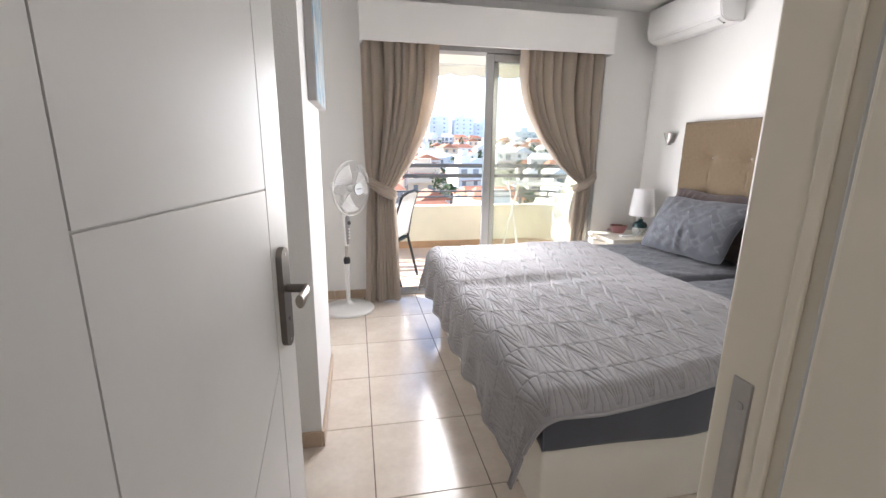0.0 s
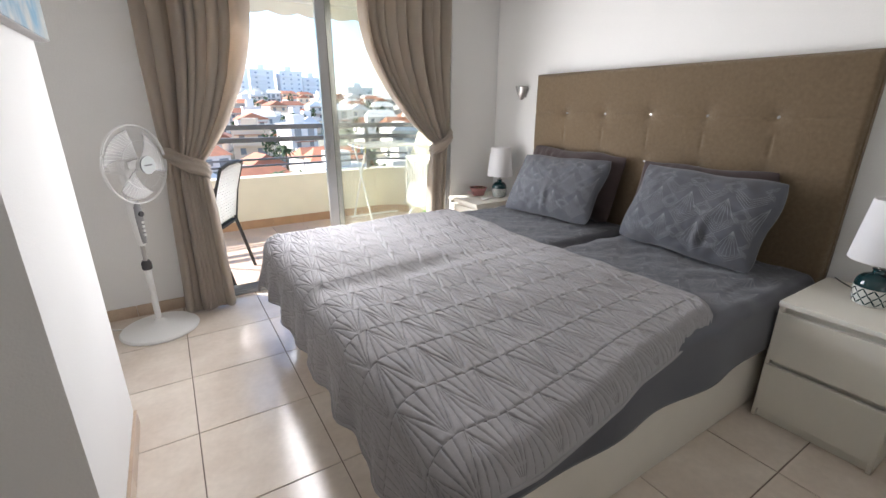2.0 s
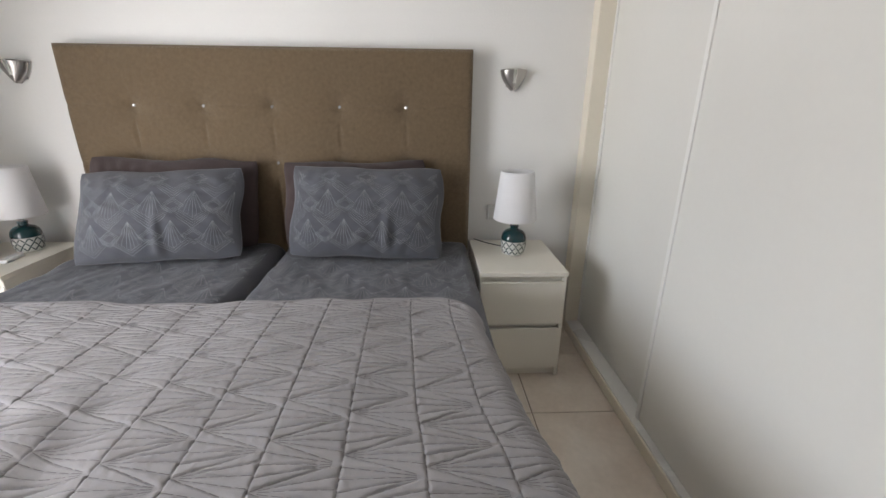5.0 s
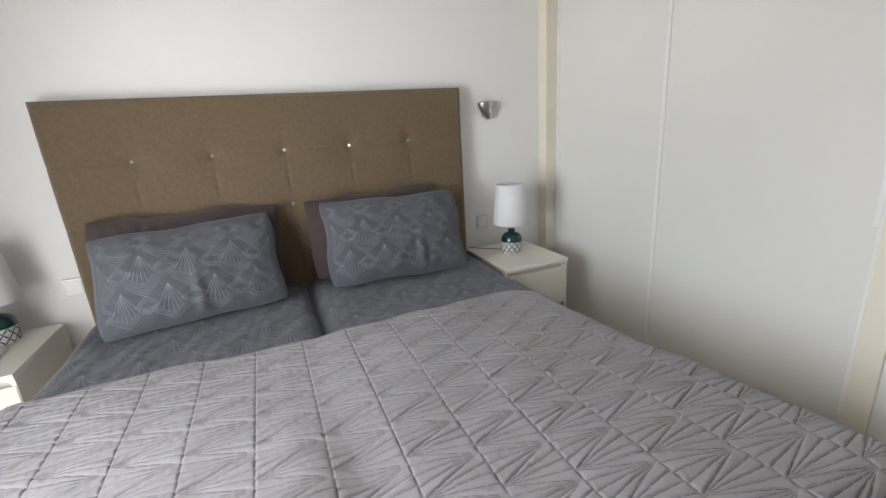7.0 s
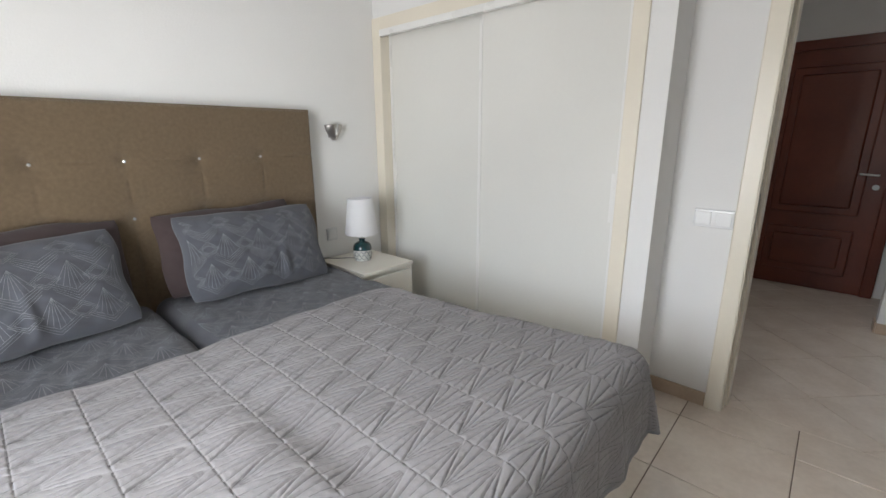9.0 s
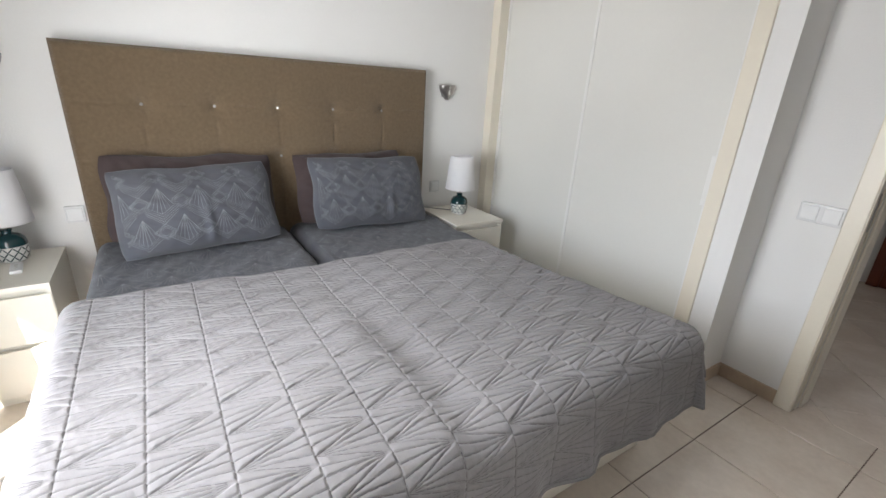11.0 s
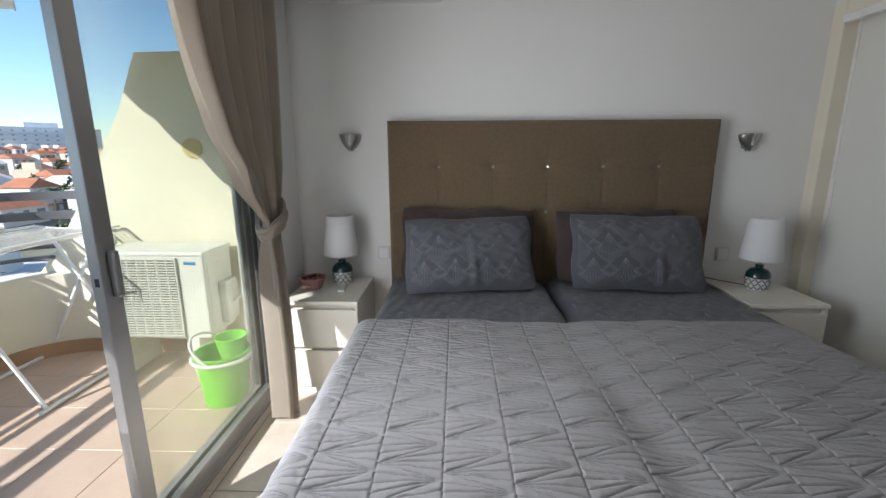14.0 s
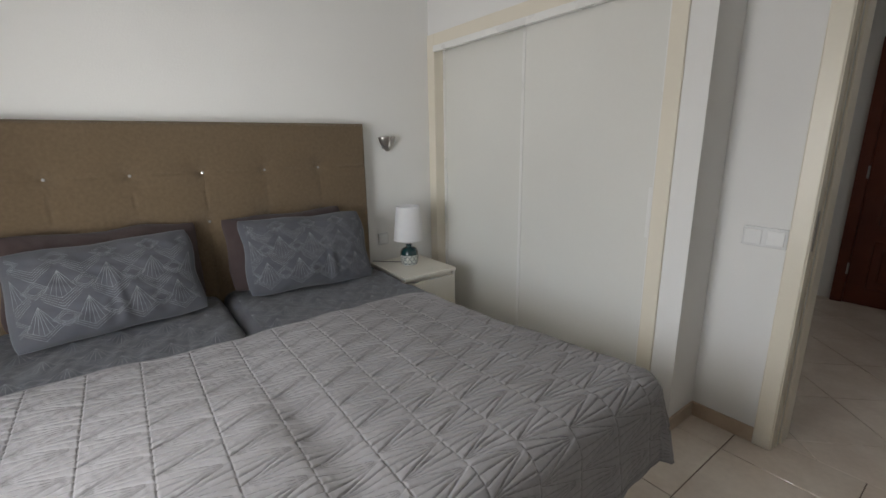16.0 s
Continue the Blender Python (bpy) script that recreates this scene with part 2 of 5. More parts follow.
def merge(bm, other, m=None):
    if m is not None:
        other.transform(m)
    tmp = bpy.data.meshes.new("tmp")
    other.to_mesh(tmp)
    other.free()
    bm.from_mesh(tmp)
    bpy.data.meshes.remove(tmp)


def lathe(profile, seg=32, cap=True):
    """A turned body from (radius, height) pairs, around z."""
    bm = bmesh.new()
    rings = []
    for r, z in profile:
        rings.append([bm.verts.new((r * math.cos(2 * math.pi * i / seg), r * math.sin(2 * math.pi * i / seg), z)) for i in range(seg)])
    for a, b in zip(rings, rings[1:]):
        for i in range(seg):
            j = (i + 1) % seg
            bm.faces.new((a[i], a[j], b[j], b[i]))
    if cap:
        bm.faces.new(rings[0][::-1])
        bm.faces.new(rings[-1])
    return bm


def tube(points, r, seg=8, closed=False, flat=1.0):
    """A round bar along points; flat squeezes it across."""
    bm = bmesh.new()
    pts = [Vector(p) for p in points]
    rings, n = [], len(pts)
    up = Vector((0, 0, 1))
    for i, p in enumerate(pts):
        a, b = (pts[i - 1], pts[(i + 1) % n]) if closed else (pts[max(i - 1, 0)], pts[min(i + 1, n - 1)])
        d = (b - a).normalized()
        s = d.cross(up if abs(d.dot(up)) < 0.95 else Vector((1, 0, 0))).normalized()
        u = s.cross(d)
        rr = r[i] if isinstance(r, (list, tuple)) else r
        rings.append([bm.verts.new(p + (s * math.cos(2 * math.pi * k / seg) * flat + u * math.sin(2 * math.pi * k / seg)) * rr) for k in range(seg)])
    for i in range(n if closed else n - 1):
        a, b = rings[i], rings[(i + 1) % n]
        for k in range(seg):
            j = (k + 1) % seg
            bm.faces.new((a[k], a[j], b[j], b[k]))
    if not closed:
        bm.faces.new(rings[0][::-1])
        bm.faces.new(rings[-1])
    return bm


def grid_mesh(nu, nv, fn):
    """A sheet of nu x nv points; fn(arrays i, j in 0..1) gives x, y, z arrays."""
    u, v = np.meshgrid(np.linspace(0, 1, nu), np.linspace(0, 1, nv), indexing="ij")
    x, y, z = fn(u, v)
    co = np.stack([x, y, z], -1).reshape(-1, 3)
    a = np.arange(nu * nv).reshape(nu, nv)
    q = np.stack([a[:-1, :-1], a[1:, :-1], a[1:, 1:], a[:-1, 1:]], -1).reshape(-1, 4)
    return co, q


def sheet_part(name, nu, nv, fn, material, parent=None, label="", thick=0.0):
    co, q = grid_mesh(nu, nv, fn)
    me = bpy.data.meshes.new(name)
    me.from_pydata(co.tolist(), [], q.tolist())
    me.materials.append(material)
    me.polygons.foreach_set("use_smooth", [True] * len(me.polygons))
    ob = new(name, me)
    if parent:
        ob.parent = parent
    if label:
        ob["label"] = label
    if thick:
        md = ob.modifiers.new("thickness", "SOLIDIFY")
        md.thickness, md.offset = thick, 0
    return ob


def structure(name, bm, material, label, category="wall"):
    return tagged(part(name, bm, material), label, category, kind="structure")


def nz(x, y, s, seed=0.0):
    """Smooth 2D value noise on arrays."""
    x, y = x * s + seed * 17.3, y * s + seed * 9.1
    return (np.sin(x * 1.7 + 1.3 * np.sin(y * 1.1)) + np.sin(y * 2.3 + 1.7 * np.sin(x * 0.9 + 2)) + np.sin((x + y) * 1.3 + 4)) / 3


# ---- room shell ----
XE, XW, YN, YS, ZC = 2.74, -0.52, 3.84, 0.48, 2.45     # inner faces and ceiling
YW, XP = 0.73, 0.80                                      # wardrobe front, end of its pier
DX0, DX1 = -0.270, 0.446                                   # doorway
WX0, WX1, WZ1, YO = 0.30, 2.27, 2.10, 4.02               # balcony opening; outer face

structure("wall_east", box(XE, -2.3, 0, XE + 0.2, YO, 2.7), M_WALL, "smooth white painted wall behind the headboard")
b = box(XW - 0.2, YN, 0, WX0, YO, 2.7)
box(WX0, YN, WZ1, WX1, YO, 2.7, bm=b)
box(WX1, YN, 0, XE, YO, 2.7, bm=b)
structure("wall_north", b, M_WALL, "white wall with the balcony opening")
structure("wall_west", box(XW - 0.2, 0.3, 0, XW, YN, 2.7), M_WALL, "plain white side wall")
structure("pier", box(XW, 1.906, 0, -0.08, 2.650, ZC), M_WALL, "white projecting wall pier beside the door", "wall")
b = box(XW, 0.33, 0, DX0 - 0.03, YS, ZC)
box(DX0 - 0.03, 0.33, 2.06, DX1 + 0.03, YS, ZC, bm=b)
box(DX1 + 0.03, 0.33, 0, XP, YS, ZC, bm=b)
box(XP, 0.1, 0, 0.906, YW, ZC, bm=b)
box(0.906, 0.1, 2.125, XE, YW, ZC, bm=b)
structure("wall_south", b, M_WALL, "white wall with the doorway and wardrobe opening")
structure("wardrobe_back", box(0.906, 0.05, 0, XE, 0.10, ZC), M_WALL, "plain wall closing the wardrobe", "wall")
structure("ceiling", box(XW - 0.2, 0.1, ZC, XE + 0.2, YO, ZC + 0.2), M_CEIL, "smooth white painted ceiling", "ceiling")

# skirting tiles
SK = 0.075
skirt = empty("baseboard", label="low beige tile skirting along the walls", category="skirting", kind="structure")
for x0, y0, x1, y1 in ((XE - 0.012, YW + 0.03, XE, YN), (XW, YN - 0.012, WX0, YN), (WX1, YN - 0.012, XE - 0.012, YN),
                       (-0.08, 1.894, -0.068, 2.650), (XW, 1.894, -0.08, 1.906), (DX1 + 0.075, YS, XP, YS + 0.012), (XP - 0.012, YS + 0.012, XP, YW)):
    along_y = abs(y1 - y0) > abs(x1 - x0)
    lo, hi = (y0, y1) if along_y else (x0, x1)
    n = max(1, round((hi - lo) / 0.45))
    for i in range(n):
        a, c = lo + (hi - lo) * i / n + 0.001, lo + (hi - lo) * (i + 1) / n - 0.001
        part("skirting_tile", box(x0, a, 0, x1, c, SK, 0.002, 1) if along_y else box(a, y0, 0, c, y1, SK, 0.002, 1), M_SKIRT, skirt)


# ---- doorway and door ----
frame_ = empty("door_frame", label="cream painted door frame with moulded architrave", category="door frame", kind="structure")
part("jamb", box(DX1, 0.30, 0, DX1 + 0.03, YS + 0.012, 2.06, 0.003), M_CREAM, frame_)
part("jamb", box(DX0 - 0.03, 0.30, 0, DX0, YS + 0.012, 2.06, 0.003), M_CREAM, frame_)
part("rebate", box(DX1 - 0.013, 0.30, 0, DX1, 0.405, 2.03, 0.005, 3), M_CREAM, frame_)
part("seal", box(DX1 - 0.004, 0.405, 0, DX1, 0.413, 2.03, 0.002), M_GROOVE, frame_)
part("bead", box(DX1 - 0.005, 0.425, 0, DX1, 0.437, 2.03, 0.002), M_CREAM, frame_)
part("head", box(DX0, 0.30, 2.03, DX1, YS + 0.012, 2.06, 0.003), M_CREAM, frame_)
for x0, x1 in ((DX1 + 0.004, DX1 + 0.075), (DX0 - 0.075, DX0 - 0.004)):
    part("architrave", box(x0, YS, 0, x1, YS + 0.018, 2.12, 0.006, 3), M_CREAM, frame_)
part("architrave", box(DX0 - 0.075, YS, 2.05, DX1 + 0.075, YS + 0.017, 2.12, 0.006, 3), M_CREAM, frame_)
sp = part("strike_plate", box(DX1 - 0.002, 0.452, 0.93, DX1 + 0.002, 0.473, 1.095, 0.001, 1), M_STEEL, frame_, "steel strike plate")
for z in (0.955, 1.07):
    part("screw", lathe([(0.004, 0), (0.004, 0.001), (0.002, 0.0015)], 10), M_STEEL, sp).matrix_local = Matrix.Translation((DX1 - 0.002, 0.461, z)) @ pose(0, 0, 0, 0, -90, 0)

LEAF = 0.772
leaf = empty("door", pose(DX0 + 0.005, YS + 0.005, 0, 0, 0, 77.4), label="white lacquered door with grooved panels, standing open", category="door")
LT, LH = 0.038, 2.03
# grooved face: panels lie proud of a backing with thin gaps between them
part("core", box(0.001, -LT + 0.004, 0.006, LEAF - 0.001, -0.004, LH - 0.001), M_GROOVE, leaf)
gx0, gx1, gw = 0.200, LEAF - 0.10, 0.0035
def slab(name, poly, y0, y1):
    bm = bmesh.new()
    lo = [bm.verts.new((x, y0, z)) for x, z in poly]
    hi = [bm.verts.new((x, y1, z)) for x, z in poly]
    bm.faces.new(lo)
    bm.faces.new(hi[::-1])
    for i in range(len(poly)):
        j = (i + 1) % len(poly)
        bm.faces.new((lo[i], lo[j], hi[j], hi[i]))
    return part(name, bm, M_DOOR, leaf)
for y0, y1 in ((-LT, -LT + 0.0045), (-0.0045, 0.0)):
    slab("stile", [(0, 0.005), (gx0 - gw / 2, 0.005), (gx0 - gw / 2, LH), (0, LH)], y0, y1)
    slab("stile", [(gx1 + gw / 2, 0.005), (LEAF, 0.005), (LEAF, LH), (gx1 + gw / 2, LH)], y0, y1)
    a, c = gx0 + gw / 2, gx1 - gw / 2
    slab("panel", [(a, 1.208), (c, 1.208), (c, LH), (a, LH)], y0, y1)
    slab("panel", [(a, 0.22), (c, 0.80), (c, 1.204), (a, 1.204)], y0, y1)
    slab("panel", [(a, 0.005), (c, 0.005), (c, 0.795), (a, 0.215)], y0, y1)
# lever set on the room side
def door_lever(side):
    y = 0.0 if side > 0 else -LT
    pl = bmesh.new()
    px, z0, z1, w = LEAF - 0.055, 0.832, 1.072, 0.024
    outline = [(px + w * math.cos(t), z1 - w + w * math.sin(t)) for t in np.linspace(0, math.pi, 12)] + [(px + w * math.cos(t), z0 + w + w * math.sin(t)) for t in np.linspace(math.pi, 2 * math.pi, 12)]
    lo = [pl.verts.new((x, y, z)) for x, z in outline]
    hi = [pl.verts.new((px + (x - px) * 0.88, y + side * 0.013, z)) for x, z in outline]
    pl.faces.new(hi)
    for i in range(len(outline)):
        j = (i + 1) % len(outline)
        pl.faces.new((lo[i], lo[j], hi[j], hi[i]))
    plate = soft(part("escutcheon", pl, M_BRONZE, leaf, "long dark nickel backplate"), 40)
    part("spindle", tube([(px, y + side * 0.006, 0.975), (px, y + side * 0.05, 0.975)], 0.010, 14), M_BRONZE, plate)
    pts = [(px + 0.012, y + side * 0.046, 0.975), (px + 0.010, y + side * 0.054, 0.975), (px - 0.012, y + side * 0.062, 0.974), (px - 0.045, y + side * 0.066, 0.971), (px - 0.072, y + side * 0.067, 0.968), (px - 0.074, y + side * 0.067, 0.968)]
    soft(part("lever", tube(pts, [0.006, 0.009, 0.012, 0.014, 0.016, 0.014], 16, flat=0.62), M_LEVER, plate, "brushed nickel lever"))
    for z in (z0 + 0.016, z1 - 0.016):
        part("screw", tube([(px, y + side * 0.006, z), (px, y + side * 0.0140, z)], 0.004, 10), M_STEEL, plate)
    part("keyhole", tube([(px, y + side * 0.007, 0.90), (px, y + side * 0.0136, 0.90)], 0.0045, 10), M_DARKPL, plate)
door_lever(-1)
door_lever(1)
for z in (0.25, 1.05, 1.80):
    part("hinge", tube([(-0.004, 0.003, z - 0.045), (-0.004, 0.003, z + 0.045)], 0.007, 10), M_STEEL, leaf)

# ---- built-in wardrobe ----
wardrobe = empty("wardrobe", pose(0, 0, 0), label="built-in wardrobe with two plain white sliding doors in a cream frame", category="wardrobe")
part("frame_side", box(0.906, YW - 0.10, 0, 0.979, YW + 0.012, 2.125, 0.004), M_CREAM, wardrobe)
part("frame_side", box(2.655, YW - 0.10, 0, XE, YW + 0.012, 2.125, 0.004), M_CREAM, wardrobe)
part("frame_head", box(0.979, YW - 0.10, 2.045, 2.655, YW + 0.010, 2.125, 0.004), M_CREAM, wardrobe)
part("top_track", box(0.979, YW - 0.012, 2.005, 2.655, YW + 0.022, 2.045, 0.003), M_WHITE, wardrobe, "white top track cover")
part("plinth", box(0.979, YW - 0.10, 0, 2.655, YW + 0.006, 0.055, 0.004), M_CREAM, wardrobe)
part("bottom_track", box(0.979, YW - 0.085, 0.055, 2.655, YW - 0.002, 0.062, 0.001), M_WHITE, wardrobe)
for x0, x1, y, pull in ((1.80, 2.652, YW - 0.070, 2.62), (0.982, 1.834, YW - 0.030, 1.0)):
    d = part("sliding_door", box(x0, y - 0.018, 0.064, x1, y, 2.03, 0.002), M_PANEL, wardrobe)
    for xx in (x0, x1 - 0.018):
        part("edge_profile", box(xx, y, 0.066, xx + 0.020, y + 0.0060, 2.03, 0.001, 1), M_WHITE, d)
    part("finger_pull", box(pull, y, 0.93, pull + 0.018, y + 0.007, 1.17, 0.002), M_WHITE, d)

# ---- pelmet, balcony door, curtains ----
pelmet = tagged(part("pelmet", box(0.16, 3.62, 2.052, 2.205, 3.64, 2.33, 0.003), M_WALL), "white boxed curtain pelmet fixed above the balcony door", "pelmet")
part("pelmet_end", box(0.16, 3.64, 2.045, 0.18, YN, 2.33, 0.002), M_WALL, pelmet)
part("pelmet_end", box(2.185, 3.64, 2.045, 2.205, YN, 2.33, 0.002), M_WALL, pelmet)
part("pelmet_top", box(0.18, 3.64, 2.31, 2.185, YN, 2.33), M_WALL, pelmet)
part("curtain_rail", box(0.19, 3.71, 2.285, 2.18, 3.74, 2.31, 0.003), M_WHITEPL, pelmet)

slider = empty("door_2", pose(0, 0, 0), label="silver aluminium sliding balcony door, slid half open", category="sliding door", kind="structure")
YF = 3.850
part("outer_frame", box(WX1 - 0.03, YF, 0, WX1, 4.0, WZ1, 0.003), M_ALU, slider)
part("outer_frame", box(WX0, YF, 0, WX0 + 0.03, 4.0, WZ1, 0.003), M_ALU, slider)
part("outer_frame", box(WX0 + 0.03, YF, WZ1 - 0.04, WX1 - 0.03, 4.0, WZ1, 0.003), M_ALU, slider)
part("sill_track", box(WX0 + 0.03, YF, 0.0, WX1 - 0.03, 4.0, 0.016, 0.002), M_ALU, slider)
for y in (YF + 0.006, YF + 0.046, YF + 0.086, YF + 0.12):
    part("track_ridge", box(WX0 + 0.03, y, 0.016, WX1 - 0.03, y + 0.005, 0.032, 0.001, 1), M_ALU, slider)
for y in (YF + 0.03, YF + 0.07, YF + 0.108):
    part("brush_seal", box(WX1 - 0.036, y, 0.02, WX1 - 0.03, y + 0.012, WZ1 - 0.04), M_RUBBER, slider)
def sash(x0, x1, y, handle):
    s = part("sash", box(x0, y, 0.03, x0 + 0.066, y + 0.034, WZ1 - 0.045, 0.003), M_ALU, slider)
    part("stile", box(x1 - 0.066, y, 0.03, x1, y + 0.034, WZ1 - 0.045, 0.003), M_ALU, s)
    part("rail", box(x0 + 0.066, y, 0.03, x1 - 0.066, y + 0.034, 0.09, 0.003), M_ALU, s)
    part("rail", box(x0 + 0.066, y, WZ1 - 0.105, x1 - 0.066, y + 0.034, WZ1 - 0.045, 0.003), M_ALU, s)
    g = part("pane", box(x0 + 0.05, y + 0.014, 0.085, x1 - 0.05, y + 0.019, WZ1 - 0.10), M_GLASS, s)
    g.visible_shadow = False
    for xx in (x0 + 0.066, x1 - 0.070):
        part("gasket", box(xx, y + 0.006, 0.09, xx + 0.004, y + 0.028, WZ1 - 0.105), M_RUBBER, s)
    if handle:
        h = part("handle", box(x0 + 0.026, y - 0.022, 0.905, x0 + 0.052, y - 0.0005, 1.045, 0.006, 3), M_ALU, s, "grey sliding door pull")
        part("latch", box(x0 - 0.001, y + 0.010, 0.945, x0 + 0.003, y + 0.024, 0.970, 0.001, 1), M_DARKPL, s)
sash(1.197, WX1 - 0.03, YF + 0.008, True)
sash(1.254, WX1 - 0.05, YF + 0.060, False)


def curtain(name, edge, wtop, tie_x, tie_y, tie_w, tie_z, xb0, xb1, label, seed, outer):
    """Pleated cloth hung from a rail and gathered at a tie: outer edge, spread at the head, the tie's place and width, the hem's ends."""
    thing = empty(name, pose(0, 0, 0), label=label, category="curtain", group="curtains of the balcony door")
    pleats = 8
    def fn(u, v):
        z = 0.015 + v * 2.27
        t = np.clip((z - tie_z) / (2.05 - tie_z), 0, 1)
        swoop, hug = np.sin(np.clip(t * 1.15, 0, 1) * np.pi / 2) ** 0.85, np.clip(t * 1.9, 0, 1) ** 0.7
        near_o, near_i = tie_x - outer * tie_w / 2, tie_x + outer * tie_w / 2
        o_up, i_up = near_o + (edge - near_o) * hug, near_i + (edge + outer * wtop - near_i) * swoop
        bt = np.clip((tie_z - z) / tie_z, 0, 1) ** 0.6
        hem_o, hem_i = (xb0, xb1) if outer > 0 else (xb1, xb0)
        o = np.where(z >= tie_z, o_up, near_o + (hem_o - near_o) * bt)
        n = np.where(z >= tie_z, i_up, near_i + (hem_i - near_i) * bt)
        pinch = np.exp(-((z - tie_z) / 0.15) ** 2)
        drift = 0.55 * nz(u * 2.2, z * 0.55, 1.5, seed) * (0.4 + 0.6 * t)
        w = u + 0.038 * np.sin(u * 8.2 + seed * 2) + 0.020 * np.sin(u * 19.5 + seed * 5)
        ph = w * pleats * 2 * np.pi + drift * 2.2 + seed
        size = 0.72 + 0.38 * np.sin(u * 13 + seed * 3) + 0.25 * nz(u * 6, z * 0.4, 1.3, seed + 2)
        amp = 0.050 * (1 - 0.62 * pinch) * np.clip(size, 0.28, 1.25)
        wave = np.sin(ph)
        fold = np.sign(wave) * np.abs(wave) ** 0.72 + 0.22 * np.sin(2 * ph + 0.8 + z)
        pull = np.where(z >= tie_z, (1 - t) ** 2.2, np.exp(-((z - tie_z) / 0.55) ** 2) * 0.75 + 0.25)
        y = 3.712 + (tie_y - 3.712) * pull + amp * fold - 0.012 * pinch
        # slack cloth sags in slanting creases above the tie
        y = y + 0.010 * np.sin((z - 0.5 * u * outer) * 26 + seed) * np.exp(-((z - tie_z - 0.24) / 0.16) ** 2) * u ** 0.7
        x = o + (n - o) * u + outer * 0.016 * np.cos(ph) * (1 - 0.8 * pinch) + 0.006 * nz(u * 4, z, 1.6, seed + 5)
        return x, np.minimum(y, 3.83), z
    sheet_part("drape", 260, 150, fn, M_CURTAIN, thing, thick=0.003)
    # tie band: wraps the gathered cloth and rises to a wall hook
    w2 = tie_w / 2 + 0.016
    def band(u, v):
        a = u * 2 * np.pi
        x = tie_x + w2 * np.cos(a) * (1 + 0.03 * np.sin(7 * a))
        depth = 0.052 + 0.006 * np.sin(v * 9 + a)
        y = tie_y - 0.012 + depth * np.sin(a)
        crease = 0.004 * np.sin(v * 16 + 2 * np.sin(2 * a + seed))
        bulge = 0.013 * np.sin(v * np.pi) + crease
        z = tie_z - outer * 0.062 * np.cos(a) + (v - 0.5) * (0.082 + 0.022 * np.cos(a + 1)) + 0.004 * np.sin(5 * a)
        return x + bulge * np.cos(a), np.minimum(y + bulge * np.sin(a), 3.834), z
    sheet_part("tieback", 80, 18, band, M_CURTAIN, thing, "gathered tieback of the same cloth", 0.006)
    hx = tie_x - outer * (w2 + 0.02)
    part("hook", tube([(hx, YN, tie_z + 0.06), (hx, 3.80, tie_z + 0.06), (hx, 3.785, tie_z + 0.075)], 0.005, 8), M_STEEL, thing, "small metal tieback hook")
    return thing


curtain("curtain", 0.175, 0.575, 0.300, 3.735, 0.20, 0.965, 0.17, 0.43, "taupe pleated curtain gathered with a cloth tieback", 0.7, 1)
curtain("curtain", 2.155, 0.705, 2.115, 3.765, 0.150, 1.005, 1.965, 2.075, "taupe pleated curtain swept aside with a cloth tieback", 2.9, -1)

# ---- bed ----
BX0, BX1, BY0, BY1, BZ = 0.70, 2.645, 1.335, 3.245, 0.555
bed = empty("bed", pose(0, 0, 0), label="double bed of two mattresses on white divan bases", category="bed")
for y0, y1 in ((BY0 + 0.02, 2.292), (2.298, BY1 - 0.02)):
    part("base", box(BX0, y0, 0.0, BX1, y1, 0.29, 0.012, 3), M_BASE, bed)
def mattress(y0, y1, seed):
    """Dark fitted sheet over a mattress, hanging a little below its edge."""
    def fn(u, v):
        # unroll: sides and top as one wrapped sheet
        h, r = 0.225, 0.05
        W = y1 - y0
        s = (v - 0.5) * (W + 2 * h)
        d = np.clip(np.abs(s) - (W / 2 - r), 0, None)
        ang = np.clip(d / r, 0, np.pi / 2)
        ext = np.clip(d - r * np.pi / 2, 0, None)
        yy = (y0 + y1) / 2 + np.sign(s) * (np.minimum(np.abs(s), W / 2 - r) + r * np.sin(ang) + 0.010 * ext / h)
        zz = BZ - r * (1 - np.cos(ang)) - ext
        L = BX1 - BX0
        e = (u) * (L + h) - h
        d2 = np.clip(r - e, 0, None)
        a2 = np.clip(d2 / r, 0, np.pi / 2)
        x2 = np.clip(d2 - r * np.pi / 2, 0, None)
        xx = BX0 - 0.01 + np.maximum(e, r) - r * np.sin(a2) - 0.01 * x2
        zz = np.minimum(zz, BZ - r * (1 - np.cos(a2)) - x2)
        top = np.exp(-(ext + x2) * 20)
        wr = 0.006 * nz(xx, yy, 9, seed) + 0.004 * nz(xx, yy, 21, seed + 1) + 0.004 * np.abs(nz(xx * 0.6, yy * 2, 15, seed + 2))
        hang = np.clip((ext + x2) / h, 0, 1)
        yy = yy + np.sign(s) * hang * (0.014 * nz(xx, zz * 0.3, 8, seed) + 0.006) * (ext > 0)
        xx = xx - hang * (0.014 * nz(yy, zz * 0.3, 16, seed + 4) + 0.008) * (x2 > 0)
        zz = zz + wr * top + hang * 0.02 * nz(xx + yy, yy, 6, seed)
        zz = zz - 0.02 * np.exp(-((yy - 2.295) / 0.05) ** 2)
        return xx, yy, zz
    return fn
sheets = []
